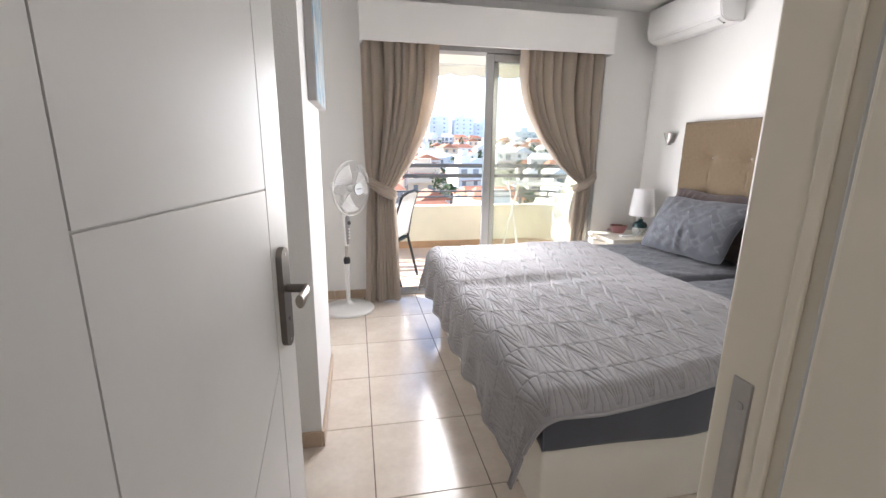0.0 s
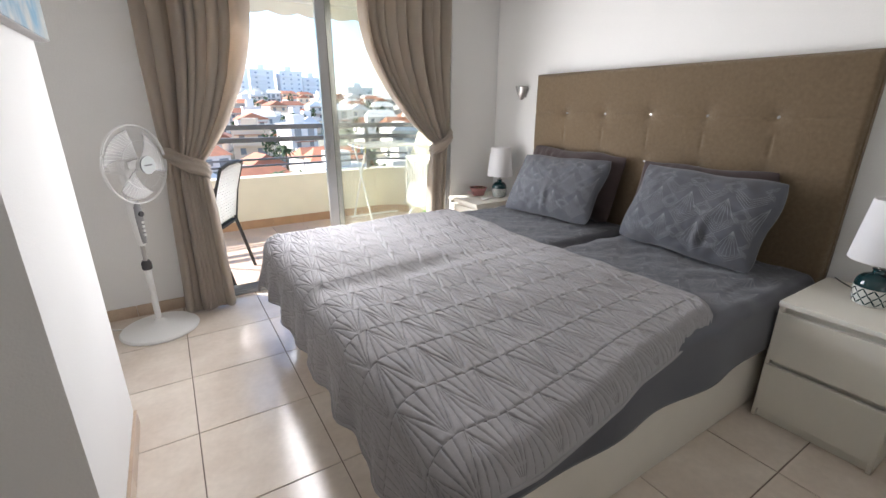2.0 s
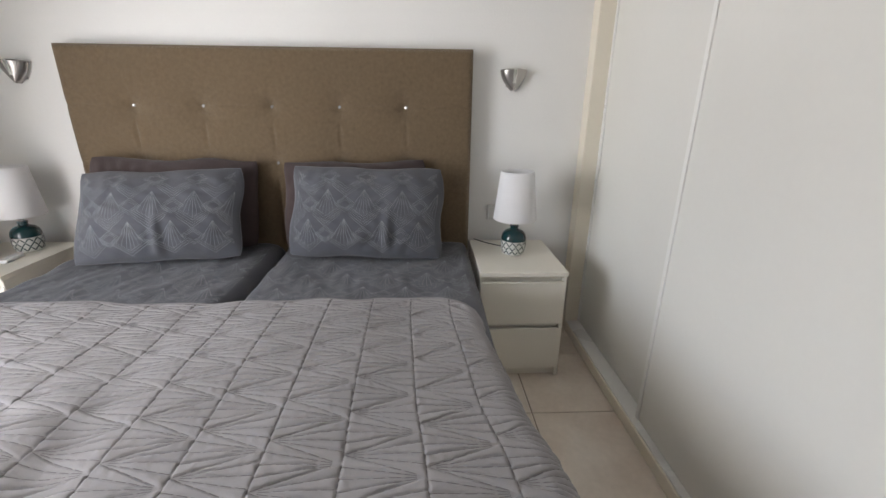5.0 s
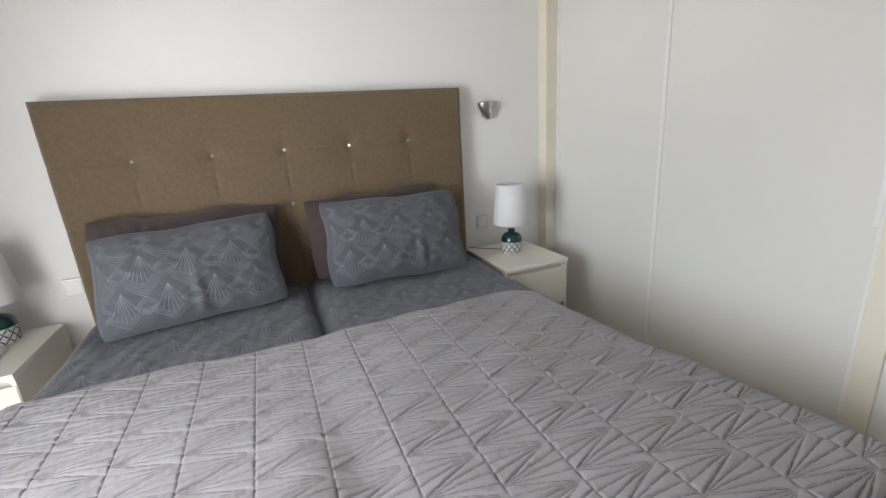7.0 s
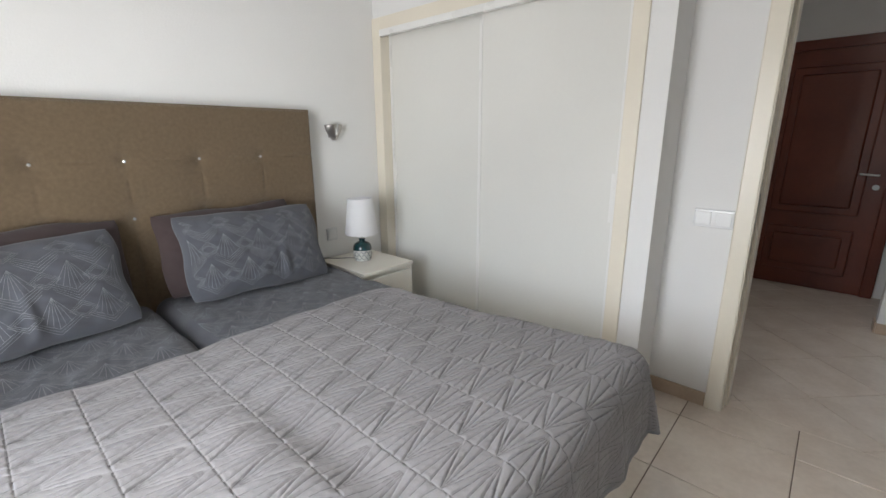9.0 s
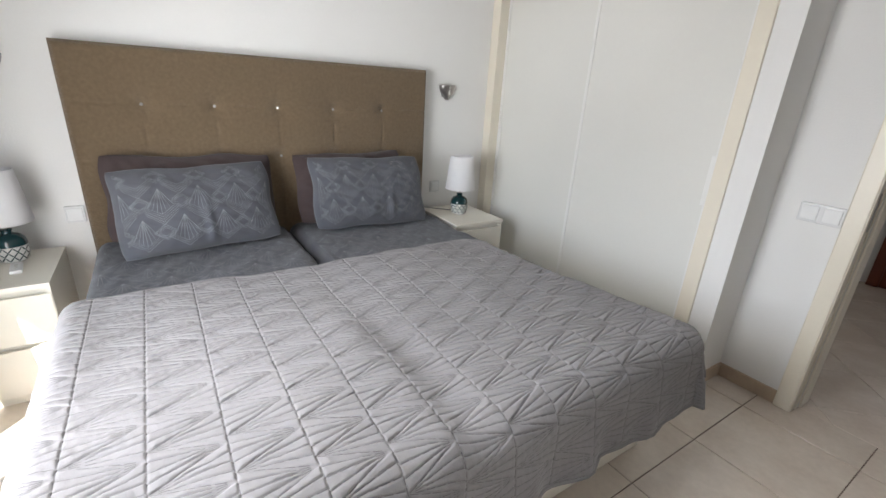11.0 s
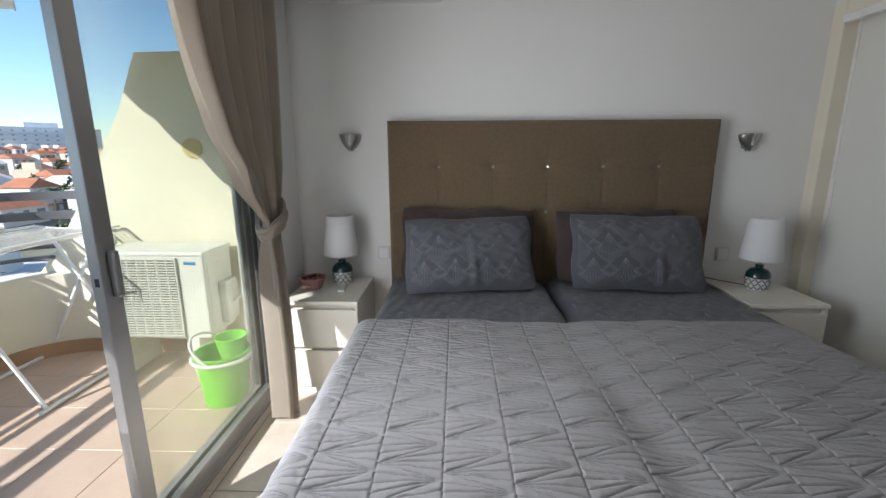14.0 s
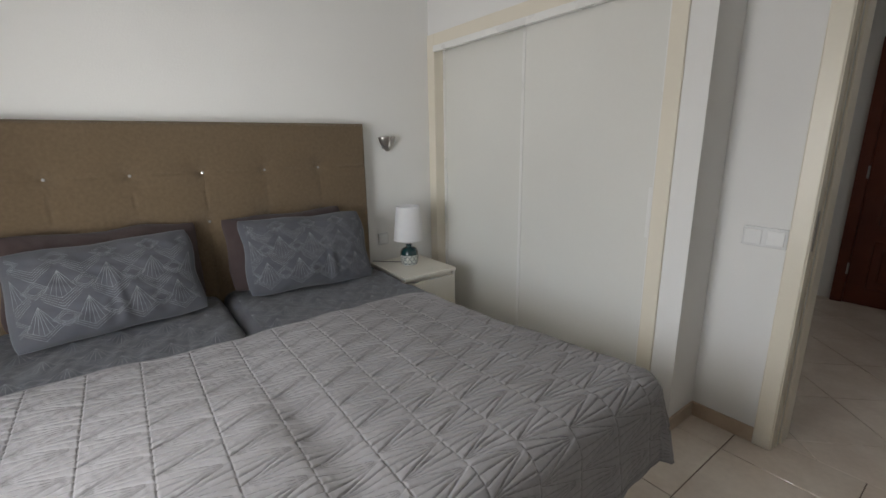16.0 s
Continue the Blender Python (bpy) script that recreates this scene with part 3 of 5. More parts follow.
for y0, y1, sd_ in ((BY0, 2.291, 1.0), (2.299, BY1, 2.0)):
    part("mattress", box(BX0 + 0.02, y0 + 0.03, 0.29, BX1, y1 - 0.03, BZ - 0.03, 0.04, 4), M_SHEET, bed)
    sheets.append(tagged(sheet_part("fitted_sheet", 150, 120, mattress(y0, y1, sd_), M_SHEET, None, thick=0.003), "slate grey cotton sheet with pale geometric line print on a mattress", "sheet", "bed linen"))

# quilt: draped over the foot half of the bed
QX1, QX0, QY0, QY1, QZ = 1.905, 0.69, 1.360, 3.235, 0.580
HF, HS, HN = 0.36, 0.105, 0.22
SEAM, FAN, RAYS = 0.162, 0.128, 4.0
def quilt_fn(u, v, lift=0.0):
    a = u * (QX1 - QX0 + HF)                       # from the head edge to the foot hem
    bq = v * (QY1 - QY0 + HS + HN) - HS
    fa = np.clip(a - (QX1 - QX0), 0, None)
    fs = np.where(bq < 0, -bq, np.clip(bq - (QY1 - QY0), 0, None))
    sgn = np.where(bq < 0, -1.0, 1.0)
    d = np.hypot(fa, fs)
    dirx, diry = fa / np.maximum(d, 1e-6), fs / np.maximum(d, 1e-6)
    r = 0.072 + 0.023 * dirx
    ang = np.clip(d / r, 0, np.pi / 2)
    ext = np.clip(d - r * np.pi / 2, 0, None)
    flare = 0.08 + 0.34 * dirx * diry
    off = r * np.sin(ang) + ext * flare
    drop = r * (1 - np.cos(ang)) + ext * np.sqrt(1 - flare ** 2)
    x0 = QX1 - np.minimum(a, QX1 - QX0)
    y0 = QY0 + np.clip(bq, 0, QY1 - QY0)
    hang = np.clip(ext / 0.2, 0, 1)
    wav = hang * (0.022 * nz(y0 * dirx, x0 * diry, 13, 1.0) + 0.012 * nz(y0, x0, 27, 2.0))
    x = x0 - dirx * (off + wav)
    y = y0 + sgn * diry * (off + wav)
    z = QZ - drop
    y = y + (0.065 * np.clip((x0 - 1.15) / 0.6, 0, 1) - 0.075 * np.clip((1.30 - x0) / 0.5, 0, 1)) * np.clip(1 - (y0 - QY0) / 0.45, 0, 1)
    # soft rise and fall of the filling
    z = z + 0.010 * nz(x0, y0, 3.1, 3.0) * (1 - hang) + 0.004 * nz(x0, y0, 9.0, 4.0)
    z = z - 0.014 * np.exp(-((y0 - 2.35 - 0.03 * np.sin(x0 * 5)) / 0.075) ** 2) * (1 - hang) * (0.35 + 0.65 * np.clip((1.75 - x0) / 0.6, 0, 1))
    z = z + 0.005 * np.exp(-((y0 - 2.42) / 0.06) ** 2) * np.clip((1.7 - x0) / 0.6, 0, 1) * (1 - hang)
    # stitched pattern: long seams, and between them fans of rays from points on either seam
    sb, col = (bq + HS) / SEAM, np.floor((bq + HS) / SEAM)
    fb = sb - col
    d1 = np.minimum(fb, 1 - fb) * SEAM
    s = a / FAN + 0.31 * col + 0.04 * nz(a, bq, 5, 7.0)
    near_ = np.abs(s - np.round(s)) <= 0.5 * fb
    reach = np.maximum(np.where(near_, fb, 1 - fb), 1e-4)
    ray = np.where(near_, s - np.round(s), s - np.floor(s) - 0.5) / reach
    step = ray * RAYS - np.round(ray * RAYS)
    slope = np.round(ray * RAYS) / RAYS * FAN / SEAM
    d2 = np.abs(step) / RAYS * reach * FAN / np.sqrt(1 + slope ** 2)
    wide = reach * FAN / RAYS
    puff = (1 - np.exp(-d2 / 0.0023)) * np.clip(wide / 0.014, 0.6, 1.0)
    puff = np.maximum(puff, 0.40 * np.clip(1 - reach / 0.18, 0, 1))
    pucker = 0.0022 * nz(a, bq * 0.30, 78, 8.0) + 0.0009 * nz(a + bq, bq - a * 0.4, 84, 9.0)
    hgt = (0.0066 * puff + pucker * np.clip(d2 / 0.005, 0, 1)) * (0.15 + 0.85 * (1 - np.exp(-d1 / 0.0022)))
    rim = np.minimum(np.minimum(u, 1 - u) * (QX1 - QX0 + HF), np.minimum(v, 1 - v) * (QY1 - QY0 + HS + HN))
    hgt = hgt * (1 - 0.45 * np.sin(ang)) * np.clip(rim / 0.03, 0.15, 1) + lift
    nzv, nh = np.cos(ang), np.sin(ang)
    x = x - dirx * nh * hgt
    y = y + sgn * diry * nh * hgt
    z = z + nzv * hgt
    # turned hem
    edge = np.minimum(np.minimum(u, 1 - u) * (QX1 - QX0 + HF), np.minimum(v, 1 - v) * (QY1 - QY0 + HS + HN))
    z = z - 0.012 * np.exp(-edge / 0.010) * nzv
    x = x + 0.010 * nz(y0, y0, 9, 5) * np.clip(1 - a / 0.1, 0, 1)
    x = x - 0.17 * np.clip(1 - a / 0.42, 0, 1) * np.clip((0.13 - bq) / 0.235, 0, 1) ** 2.4
    return x, y, z
quilt = tagged(sheet_part("quilt", 860, 1040, quilt_fn, M_QUILT, None), "pale grey quilted bedspread with triangular stitching spread over the bed", "bedspread")

def rim_points():
    e = np.linspace(0, 1, 70)
    uu = np.concatenate([e, np.ones(69), e[::-1][1:], np.zeros(68)])
    vv = np.concatenate([np.zeros(70), e[1:], np.ones(69), e[::-1][1:-1]])
    return list(zip(*quilt_fn(uu, vv)))
part("hem", tube(rim_points(), 0.0065, 6, closed=True), M_QUILT, quilt, "narrow turned hem", True)


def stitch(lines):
    """Short sewn stitches, lying in the grooves of the quilt, their dark tone standing in for groove shade; each line
    is an array of (a, across) places.
    """
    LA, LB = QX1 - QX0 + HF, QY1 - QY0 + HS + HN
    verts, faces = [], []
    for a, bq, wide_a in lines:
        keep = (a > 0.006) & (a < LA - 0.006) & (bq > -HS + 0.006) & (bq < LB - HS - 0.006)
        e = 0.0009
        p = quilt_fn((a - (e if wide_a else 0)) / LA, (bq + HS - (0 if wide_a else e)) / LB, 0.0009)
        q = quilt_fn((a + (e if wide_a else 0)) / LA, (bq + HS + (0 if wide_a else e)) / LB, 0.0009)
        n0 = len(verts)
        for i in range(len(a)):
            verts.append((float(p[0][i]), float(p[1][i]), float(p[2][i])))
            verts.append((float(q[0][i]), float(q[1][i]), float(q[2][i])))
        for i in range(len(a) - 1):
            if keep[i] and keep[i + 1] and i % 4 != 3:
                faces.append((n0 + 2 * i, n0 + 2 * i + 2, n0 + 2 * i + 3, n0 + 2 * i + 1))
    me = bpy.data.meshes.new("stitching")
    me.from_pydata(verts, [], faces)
    me.materials.append(M_THREAD_SHADE)
    ob = tagged(new("stitching", me), "thin stitching thread, darkened to carry the shade of the grooves", kind="stuff")
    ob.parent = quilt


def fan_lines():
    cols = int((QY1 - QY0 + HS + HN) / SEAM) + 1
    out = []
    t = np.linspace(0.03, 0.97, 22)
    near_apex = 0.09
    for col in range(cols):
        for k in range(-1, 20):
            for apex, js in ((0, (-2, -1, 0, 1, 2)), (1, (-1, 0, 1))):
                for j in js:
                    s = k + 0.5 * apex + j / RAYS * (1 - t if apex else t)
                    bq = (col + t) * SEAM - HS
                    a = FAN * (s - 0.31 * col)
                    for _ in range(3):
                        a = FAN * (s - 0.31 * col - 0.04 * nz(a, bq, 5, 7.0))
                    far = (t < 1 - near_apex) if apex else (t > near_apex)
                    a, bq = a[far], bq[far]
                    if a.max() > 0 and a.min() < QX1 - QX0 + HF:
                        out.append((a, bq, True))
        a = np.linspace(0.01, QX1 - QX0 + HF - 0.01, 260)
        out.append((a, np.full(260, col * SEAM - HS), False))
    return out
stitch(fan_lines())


# ---- headboard ----
HB0, HB1, HBZ = 1.325, 3.255, 1.51
BTN = [(2.3 + 0.3255 * k, 1.243) for k in (-2, -1, 0, 1, 2)] + [(2.3 + 0.3255 * k, 0.972) for k in (-2, 0, 2)] + [(2.3 + 0.3255 * k, 0.972) for k in (-1, 1)]
def head_fn(u, v):
    y, z = HB0 + u * (HB1 - HB0), 0.28 + v * (HBZ - 0.28)
    e = np.minimum(np.minimum(y - HB0, HB1 - y), HBZ - z)
    rim = 0.020 * (1 - np.clip(e / 0.022, 0, 1)) ** 2.2
    dent = np.zeros_like(y)
    for by, bz in BTN:
        dd = np.hypot(y - by, z - bz)
        dent = np.maximum(dent, 0.036 * np.exp(-dd / 0.05))
        dent = np.maximum(dent, 0.011 * np.exp(-np.abs(y - by) / 0.014) * np.clip(1.243 + 0.12 - z, 0, 0.12) / 0.12)
    dent = np.maximum(dent, 0.007 * np.exp(-np.abs(z - 1.243) / 0.010))
    dent = np.maximum(dent, 0.005 * np.exp(-np.abs(z - 0.972) / 0.012))
    x = 2.648 + rim + dent + 0.002 * nz(y, z, 5, 1)
    return x, y, z
headboard = empty("headboard", pose(0, 0, 0), label="tall brown fabric headboard with buttoned tufting against the wall", category="headboard")
part("board", box(2.700, HB0 + 0.002, 0.28, XE - 0.004, HB1 - 0.002, HBZ - 0.002, 0.006), M_HEAD, headboard)
sheet_part("upholstery", 300, 190, head_fn, M_HEAD, headboard)
for y in (HB0 + 0.2, HB1 - 0.2):
    part("leg", box(2.69, y - 0.03, 0, 2.72, y + 0.03, 0.29, 0.003), M_DARKPL, headboard)
M_CRYST = mat("crystal_button", (0.85, 0.84, 0.82), 0.08, 0.6, 0.05, 50, 200, 0)
for by, bz in BTN:
    bb = bmesh.new()
    bmesh.ops.create_icosphere(bb, subdivisions=1, radius=0.0085, matrix=Matrix.Translation((2.674, by, bz)) @ Matrix.Diagonal((0.7, 1, 1, 1)))
    part("button", bb, M_CRYST, headboard, "faceted crystal button")


# ---- pillows ----
def pillow(name, w, h, t, m, mtx, label, seed, piping=None, print_lines=False):
    """A stuffed case: soft edges, pinched corners, creases."""
    thing = empty(name, mtx, label=label, category="pillow", group="pillows on the bed")
    def surf(side):
        def fn(u, v):
            X, Y = (u - 0.5) * 2, (v - 0.5) * 2
            ex = np.clip(1 - np.abs(X) ** 2.4, 0, 1) ** 0.72
            ey = np.clip(1 - np.abs(Y) ** 2.2, 0, 1) ** 0.66
            th = t * 0.53 * ex * ey
            pull = 1 - 0.075 * (1 - np.abs(Y)) ** 0.5 * np.abs(X) ** 3
            pull2 = 1 - 0.085 * (1 - np.abs(X)) ** 0.5 * np.abs(Y) ** 3
            round_ = 1 - 0.075 * np.abs(X * Y) ** 5
            x, z = X * w / 2 * pull * round_, Y * h / 2 * pull2 * round_
            cr = 0.008 * nz(x, z, 6, seed) + 0.004 * nz(x * 1.5, z, 20, seed + 1) + 0.005 * np.abs(nz(x * 0.7 + z, z - x, 15, seed + 3)) + 0.012 * np.exp(-((X - 0.45 * math.sin(seed * 3)) / 0.10) ** 2 - ((Y + 0.5) / 0.4) ** 2) * np.sin(x * 70)
            cr = cr + 0.0035 * np.sin(x * 60 + 9 * nz(x, z, 5, seed + 7)) * np.exp(-((np.abs(Y) - 0.8) / 0.25) ** 2) + 0.003 * nz(x + 0.6 * z, z * 1.6, 34, seed + 8)
            y = side * (th + cr * np.clip(th / (t / 3), 0, 1))
            z = z + 0.009 * nz(x, x, 6, seed + 2) * np.abs(Y) ** 2
            x = x + 0.008 * nz(z, z, 8, seed + 5) * np.abs(X) ** 2
            return x, y + 0.0008 * side, z
        return fn
    front = sheet_part("case_front", 110, 80, surf(-1), m, thing)
    sheet_part("case_back", 72, 54, surf(1), m, thing)
    f = surf(-1)
    if piping:
        s = np.linspace(0, 1, 24)
        rim = [(a, 0.0) for a in s] + [(1.0, a) for a in s[1:]] + [(a, 1.0) for a in s[::-1][1:]] + [(0.0, a) for a in s[::-1][1:-1]]
        uu, vv = np.array([p[0] for p in rim]), np.array([p[1] for p in rim])
        x, y, z = f(uu, vv)
        part("piping", tube(list(zip(x, y * 0, z)), 0.0015, 6, closed=True), piping, thing, "thin pale piped edge", True)
    if print_lines:
        line_print(thing, f, w, h)
    return thing


def line_print(thing, f, w, h, off=(0, -0.0014, 0), rows=range(-4, 5), line=0.0007):
    """Printed art-deco fans: thin cloth lines lying on the case, each row of fans one part."""
    fan_w, fan_h = 0.172, 0.280
    def strip(bm, p, q, wd=line, n=12):
        t = np.linspace(0, 1, n)
        px, pz = p[0] + (q[0] - p[0]) * t, p[1] + (q[1] - p[1]) * t
        d = np.array([q[0] - p[0], q[1] - p[1]])
        L = np.hypot(*d)
        if L < 1e-4:
            return
        nx, nzz = -d[1] / L * wd, d[0] / L * wd
        rows_ = []
        for s in (-1, 1):
            u, v = (px + s * nx) / w + 0.5, (pz + s * nzz) / h + 0.5
            if (u < 0.04).any() or (u > 0.96).any() or (v < 0.05).any() or (v > 0.95).any():
                return
            x, y, z = f(u, v)
            rows_.append([bm.verts.new((x[i] + off[0], y[i] + off[1], z[i] + off[2])) for i in range(n)])
        for i in range(n - 1):
            bm.faces.new((rows_[0][i], rows_[0][i + 1], rows_[1][i + 1], rows_[1][i]))
    for r in rows:
        bm = bmesh.new()
        for c in range(-6, 7):
            cx, cz = (c + 0.5 * (r % 2)) * fan_w, r * fan_h * 0.5
            foot = [(cx + k * 0.0185, cz - 0.002 - 0.036 * (1 - abs(k) / 3)) for k in range(-3, 4)]
            for q in foot:
                strip(bm, (cx, cz + 0.088), q)
            strip(bm, foot[0], foot[3])
            strip(bm, foot[3], foot[6])
            for sg in (-1, 1):
                for k in range(4):
                    o = 0.0125 * k
                    strip(bm, (cx, cz - 0.050 - o), (cx + sg * (0.078 - 0.004 * k), cz + 0.004 - o))
                for k in range(3):
                    o = 0.009 * k
                    strip(bm, (cx + sg * (0.050 - o), cz - 0.122), (cx, cz - 0.160 + o))
                    strip(bm, (cx + sg * (0.050 - o), cz - 0.122), (cx, cz - 0.084 - o))
        if bm.verts:
            part("line_print", bm, M_LINE, thing, "pale art deco line print")["kind"] = "stuff"
        else:
            bm.free()


def lean(x, y, z, tilt, turn=0, roll=0):
    return Matrix.Translation((x, y, z)) @ pose(0, 0, 0, 0, 0, -90 + turn) @ pose(0, 0, 0, tilt, 0, 0) @ pose(0, 0, 0, 0, roll, 0)


PZ = BZ + 0.012
for sheet_, y0, y1 in zip(sheets, (BY0, 2.299), (2.291, BY1)):
    def flat_top(u, v, y0=y0, y1=y1, f=mattress(y0, y1, 1.0 if y0 == BY0 else 2.0)):
        """The part of the fitted sheet between headboard and bedspread."""
        h = 0.225
        L = BX1 - BX0
        return f((1.80 + 0.88 * v - BX0 + 0.01 + h) / (L + h), ((u - 0.5) * (y1 - y0)) / (y1 - y0 + 2 * h) + 0.5)
    line_print(sheet_, flat_top, y1 - y0, 0.88, (0, 0, 0.0058), range(-4, 5), 0.0009)
pillow("pillow", 0.83, 0.45, 0.15, M_BROWNP, lean(2.555, 2.775, PZ + 0.230, -16, 2, 1), "dark mauve-brown pillow leaning on the headboard", 1.0)
pillow("pillow", 0.74, 0.44, 0.15, M_BROWNP, lean(2.555, 1.905, PZ + 0.225, -16, -1, -1), "dark mauve-brown pillow leaning on the headboard", 2.0)
pillow("pillow", 0.755, 0.46, 0.17, M_SHEET, lean(2.415, 2.775, PZ + 0.200, -30, 4, -1.5), "slate grey pillow with pale art deco line print", 3.1, M_PIPING, True)
pillow("pillow", 0.755, 0.46, 0.17, M_SHEET, lean(2.435, 1.835, PZ + 0.208, -26, -3, 1), "slate grey pillow with pale art deco line print", 4.4, M_PIPING, True)


# ---- nightstands, lamps and small things ----
def nightstand(y0, label):
    """Two-drawer chest, 0.40 x 0.48 x 0.55 m, recessed strips above the drawers."""
    n = empty("nightstand", pose(2.215, y0, 0), label=label, category="nightstand", group="nightstands beside the bed")
    w, d, h = 0.40, 0.48, 0.55
    part("top", box(-0.004, -0.002, h - 0.022, d, w + 0.002, h, 0.002), M_CREAMW, n)
    part("side", box(0.004, 0, 0, d, 0.016, h - 0.022, 0.0015, 1), M_CREAMW, n)
    part("side", box(0.004, w - 0.016, 0, d, w, h - 0.022, 0.0015, 1), M_CREAMW, n)
    part("back", box(d - 0.008, 0.016, 0.03, d, w - 0.016, h - 0.022), M_CREAMW, n)
    part("kickboard", box(0.020, 0.016, 0.0, 0.034, w - 0.016, 0.048, 0.001, 1), M_CREAMW, n)
    part("carcass", box(0.03, 0.017, 0.05, d - 0.01, w - 0.017, h - 0.03), M_CREAMW, n)
    for z0, z1 in ((0.045, 0.262), (0.285, 0.500)):
        part("drawer_front", box(0.0, 0.003, z0, 0.018, w - 0.003, z1, 0.0015, 1), M_CREAMW, n)
    return n
NS1 = nightstand(0.912, "white two-drawer nightstand between bed and wardrobe")
NS2 = nightstand(3.375, "white two-drawer nightstand beside the curtain")


def table_lamp(x, y, z):
    l = empty("table_lamp", pose(x, y, z), label="small table lamp, dark teal and white patterned ceramic base, white shade", category="lamp", group="bedside table lamps")
    body = soft(part("base", lathe([(0.046, 0), (0.053, 0.004), (0.060, 0.03), (0.0625, 0.055), (0.0615, 0.074)], 40), M_CERAM, l, "white glazed lower half with dark lattice"))
    soft(part("upper_body", lathe([(0.0620, 0.074), (0.0615, 0.088), (0.056, 0.106), (0.043, 0.120), (0.026, 0.127), (0.020, 0.130), (0.019, 0.140), (0.022, 0.143), (0.022, 0.148), (0.012, 0.150)], 40), M_TEAL, l, "glossy dark teal glaze"))
    # lattice of crossing leaf-shaped strokes on the white half
    prof = lambda t: 0.0535 + (0.0625 - 0.0535) * min(1, t * 1.6)
    n = 12
    lat = bmesh.new()
    for i in range(n):
        for row in range(3):
            for s in (-1, 1):
                z0, z1 = 0.008 + row * 0.0215, 0.008 + (row + 1) * 0.0215
                a0 = 2 * math.pi * (i + 0.5 * (row % 2)) / n
                a1 = a0 + s * math.pi / n
                pts = []
                for k in range(6):
                    t = k / 5
                    a, zz = a0 + (a1 - a0) * t, z0 + (z1 - z0) * t
                    r = prof(zz / 0.074) + 0.0012
                    wd = 0.0012 + 0.0022 * math.sin(math.pi * t)
                    pts.append((lat.verts.new((r * math.cos(a - wd / r), r * math.sin(a - wd / r), zz)), lat.verts.new((r * math.cos(a + wd / r), r * math.sin(a + wd / r), zz))))
                for p, q in zip(pts, pts[1:]):
                    lat.faces.new((p[0], p[1], q[1], q[0]))
    part("lattice", lat, M_TEAL, body, "dark lattice pattern")
    part("neck", lathe([(0.010, 0.148), (0.010, 0.185)], 16), M_STEEL, l)
    sh = lathe([(0.104, 0.180), (0.106, 0.183), (0.080, 0.412), (0.078, 0.414), (0.077, 0.410), (0.1025, 0.184), (0.104, 0.180)], 48, cap=False)
    soft(part("shade", sh, M_SHADE, l, "white fabric tapered shade"), 60)
    part("shade_ring", tube([(0.077 * math.cos(a), 0.077 * math.sin(a), 0.400) for a in np.linspace(0, 2 * math.pi, 24, endpoint=False)], 0.0015, 6, closed=True), M_WHITEPL, l)
    for k in range(3):
        a = k * 2.094
        part("shade_spoke", tube([(0.010 * math.cos(a), 0.010 * math.sin(a), 0.185), (0.100 * math.cos(a), 0.100 * math.sin(a), 0.187)], 0.0015, 6), M_WHITEPL, l)
    return l
table_lamp(2.478, 1.115, 0.55)
table_lamp(2.570, 3.540, 0.55)
def cable(name, pts, r, label, m=M_DARKPL):
    return tagged(part(name, tube(pts, r, 6), m, None, "", True), label, "cable")
cable("lamp_cable", [(2.53, 1.125, 0.556), (2.58, 1.17, 0.556), (2.62, 1.22, 0.556), (2.66, 1.27, 0.56), (2.70, 1.29, 0.556)], 0.0025, "thin black lamp cable lying on the nightstand")

pot = empty("flower_pot", pose(2.46, 3.690, 0.55) @ Matrix.Diagonal((1.15, 1.15, 0.85, 1)), label="pink pot with dried dark flowers and a ribbon, on the nightstand", category="plant pot")
soft(part("pot", lathe([(0.040, 0), (0.044, 0.004), (0.060, 0.062), (0.066, 0.070), (0.066, 0.078), (0.060, 0.078), (0.056, 0.060), (0.02, 0.055)], 32), M_PINK, pot))
rnd = random.Random(4)
for i in range(26):
    a, r = rnd.uniform(0, 6.28), 0.05 * math.sqrt(rnd.random())
    bb = bmesh.new()
    bmesh.ops.create_icosphere(bb, subdivisions=1, radius=rnd.uniform(0.007, 0.013), matrix=pose(r * math.cos(a), r * math.sin(a), 0.068 + rnd.uniform(0, 0.012), rnd.uniform(0, 90), rnd.uniform(0, 90), 0) @ Matrix.Diagonal((1, 0.5, 0.8, 1)))
    part("dried_flower", bb, M_SOIL if i % 3 else M_TERRA, pot)
for s in (-1, 1):
    part("ribbon", tube([(-0.062, 0, 0.03), (-0.072, s * 0.02, 0.038), (-0.074, s * 0.04, 0.03), (-0.068, s * 0.02, 0.022)], 0.006, 8, flat=0.5), mat("pale_pink_ribbon", (0.72, 0.48, 0.48), 0.6), pot)
remote = tagged(part("remote_control", box(-0.06, -0.021, 0, 0.06, 0.021, 0.016, 0.005, 3), M_WHITEPL), "white remote control lying on the nightstand", "remote")
remote.matrix_world = pose(2.425, 3.508, 0.55, 0, 0, 8)
for i in range(3):
    part("key", box(-0.03 + i * 0.02, -0.006, 0.0155, -0.02 + i * 0.02, 0.006, 0.018, 0.001, 1), M_GROOVE, remote)


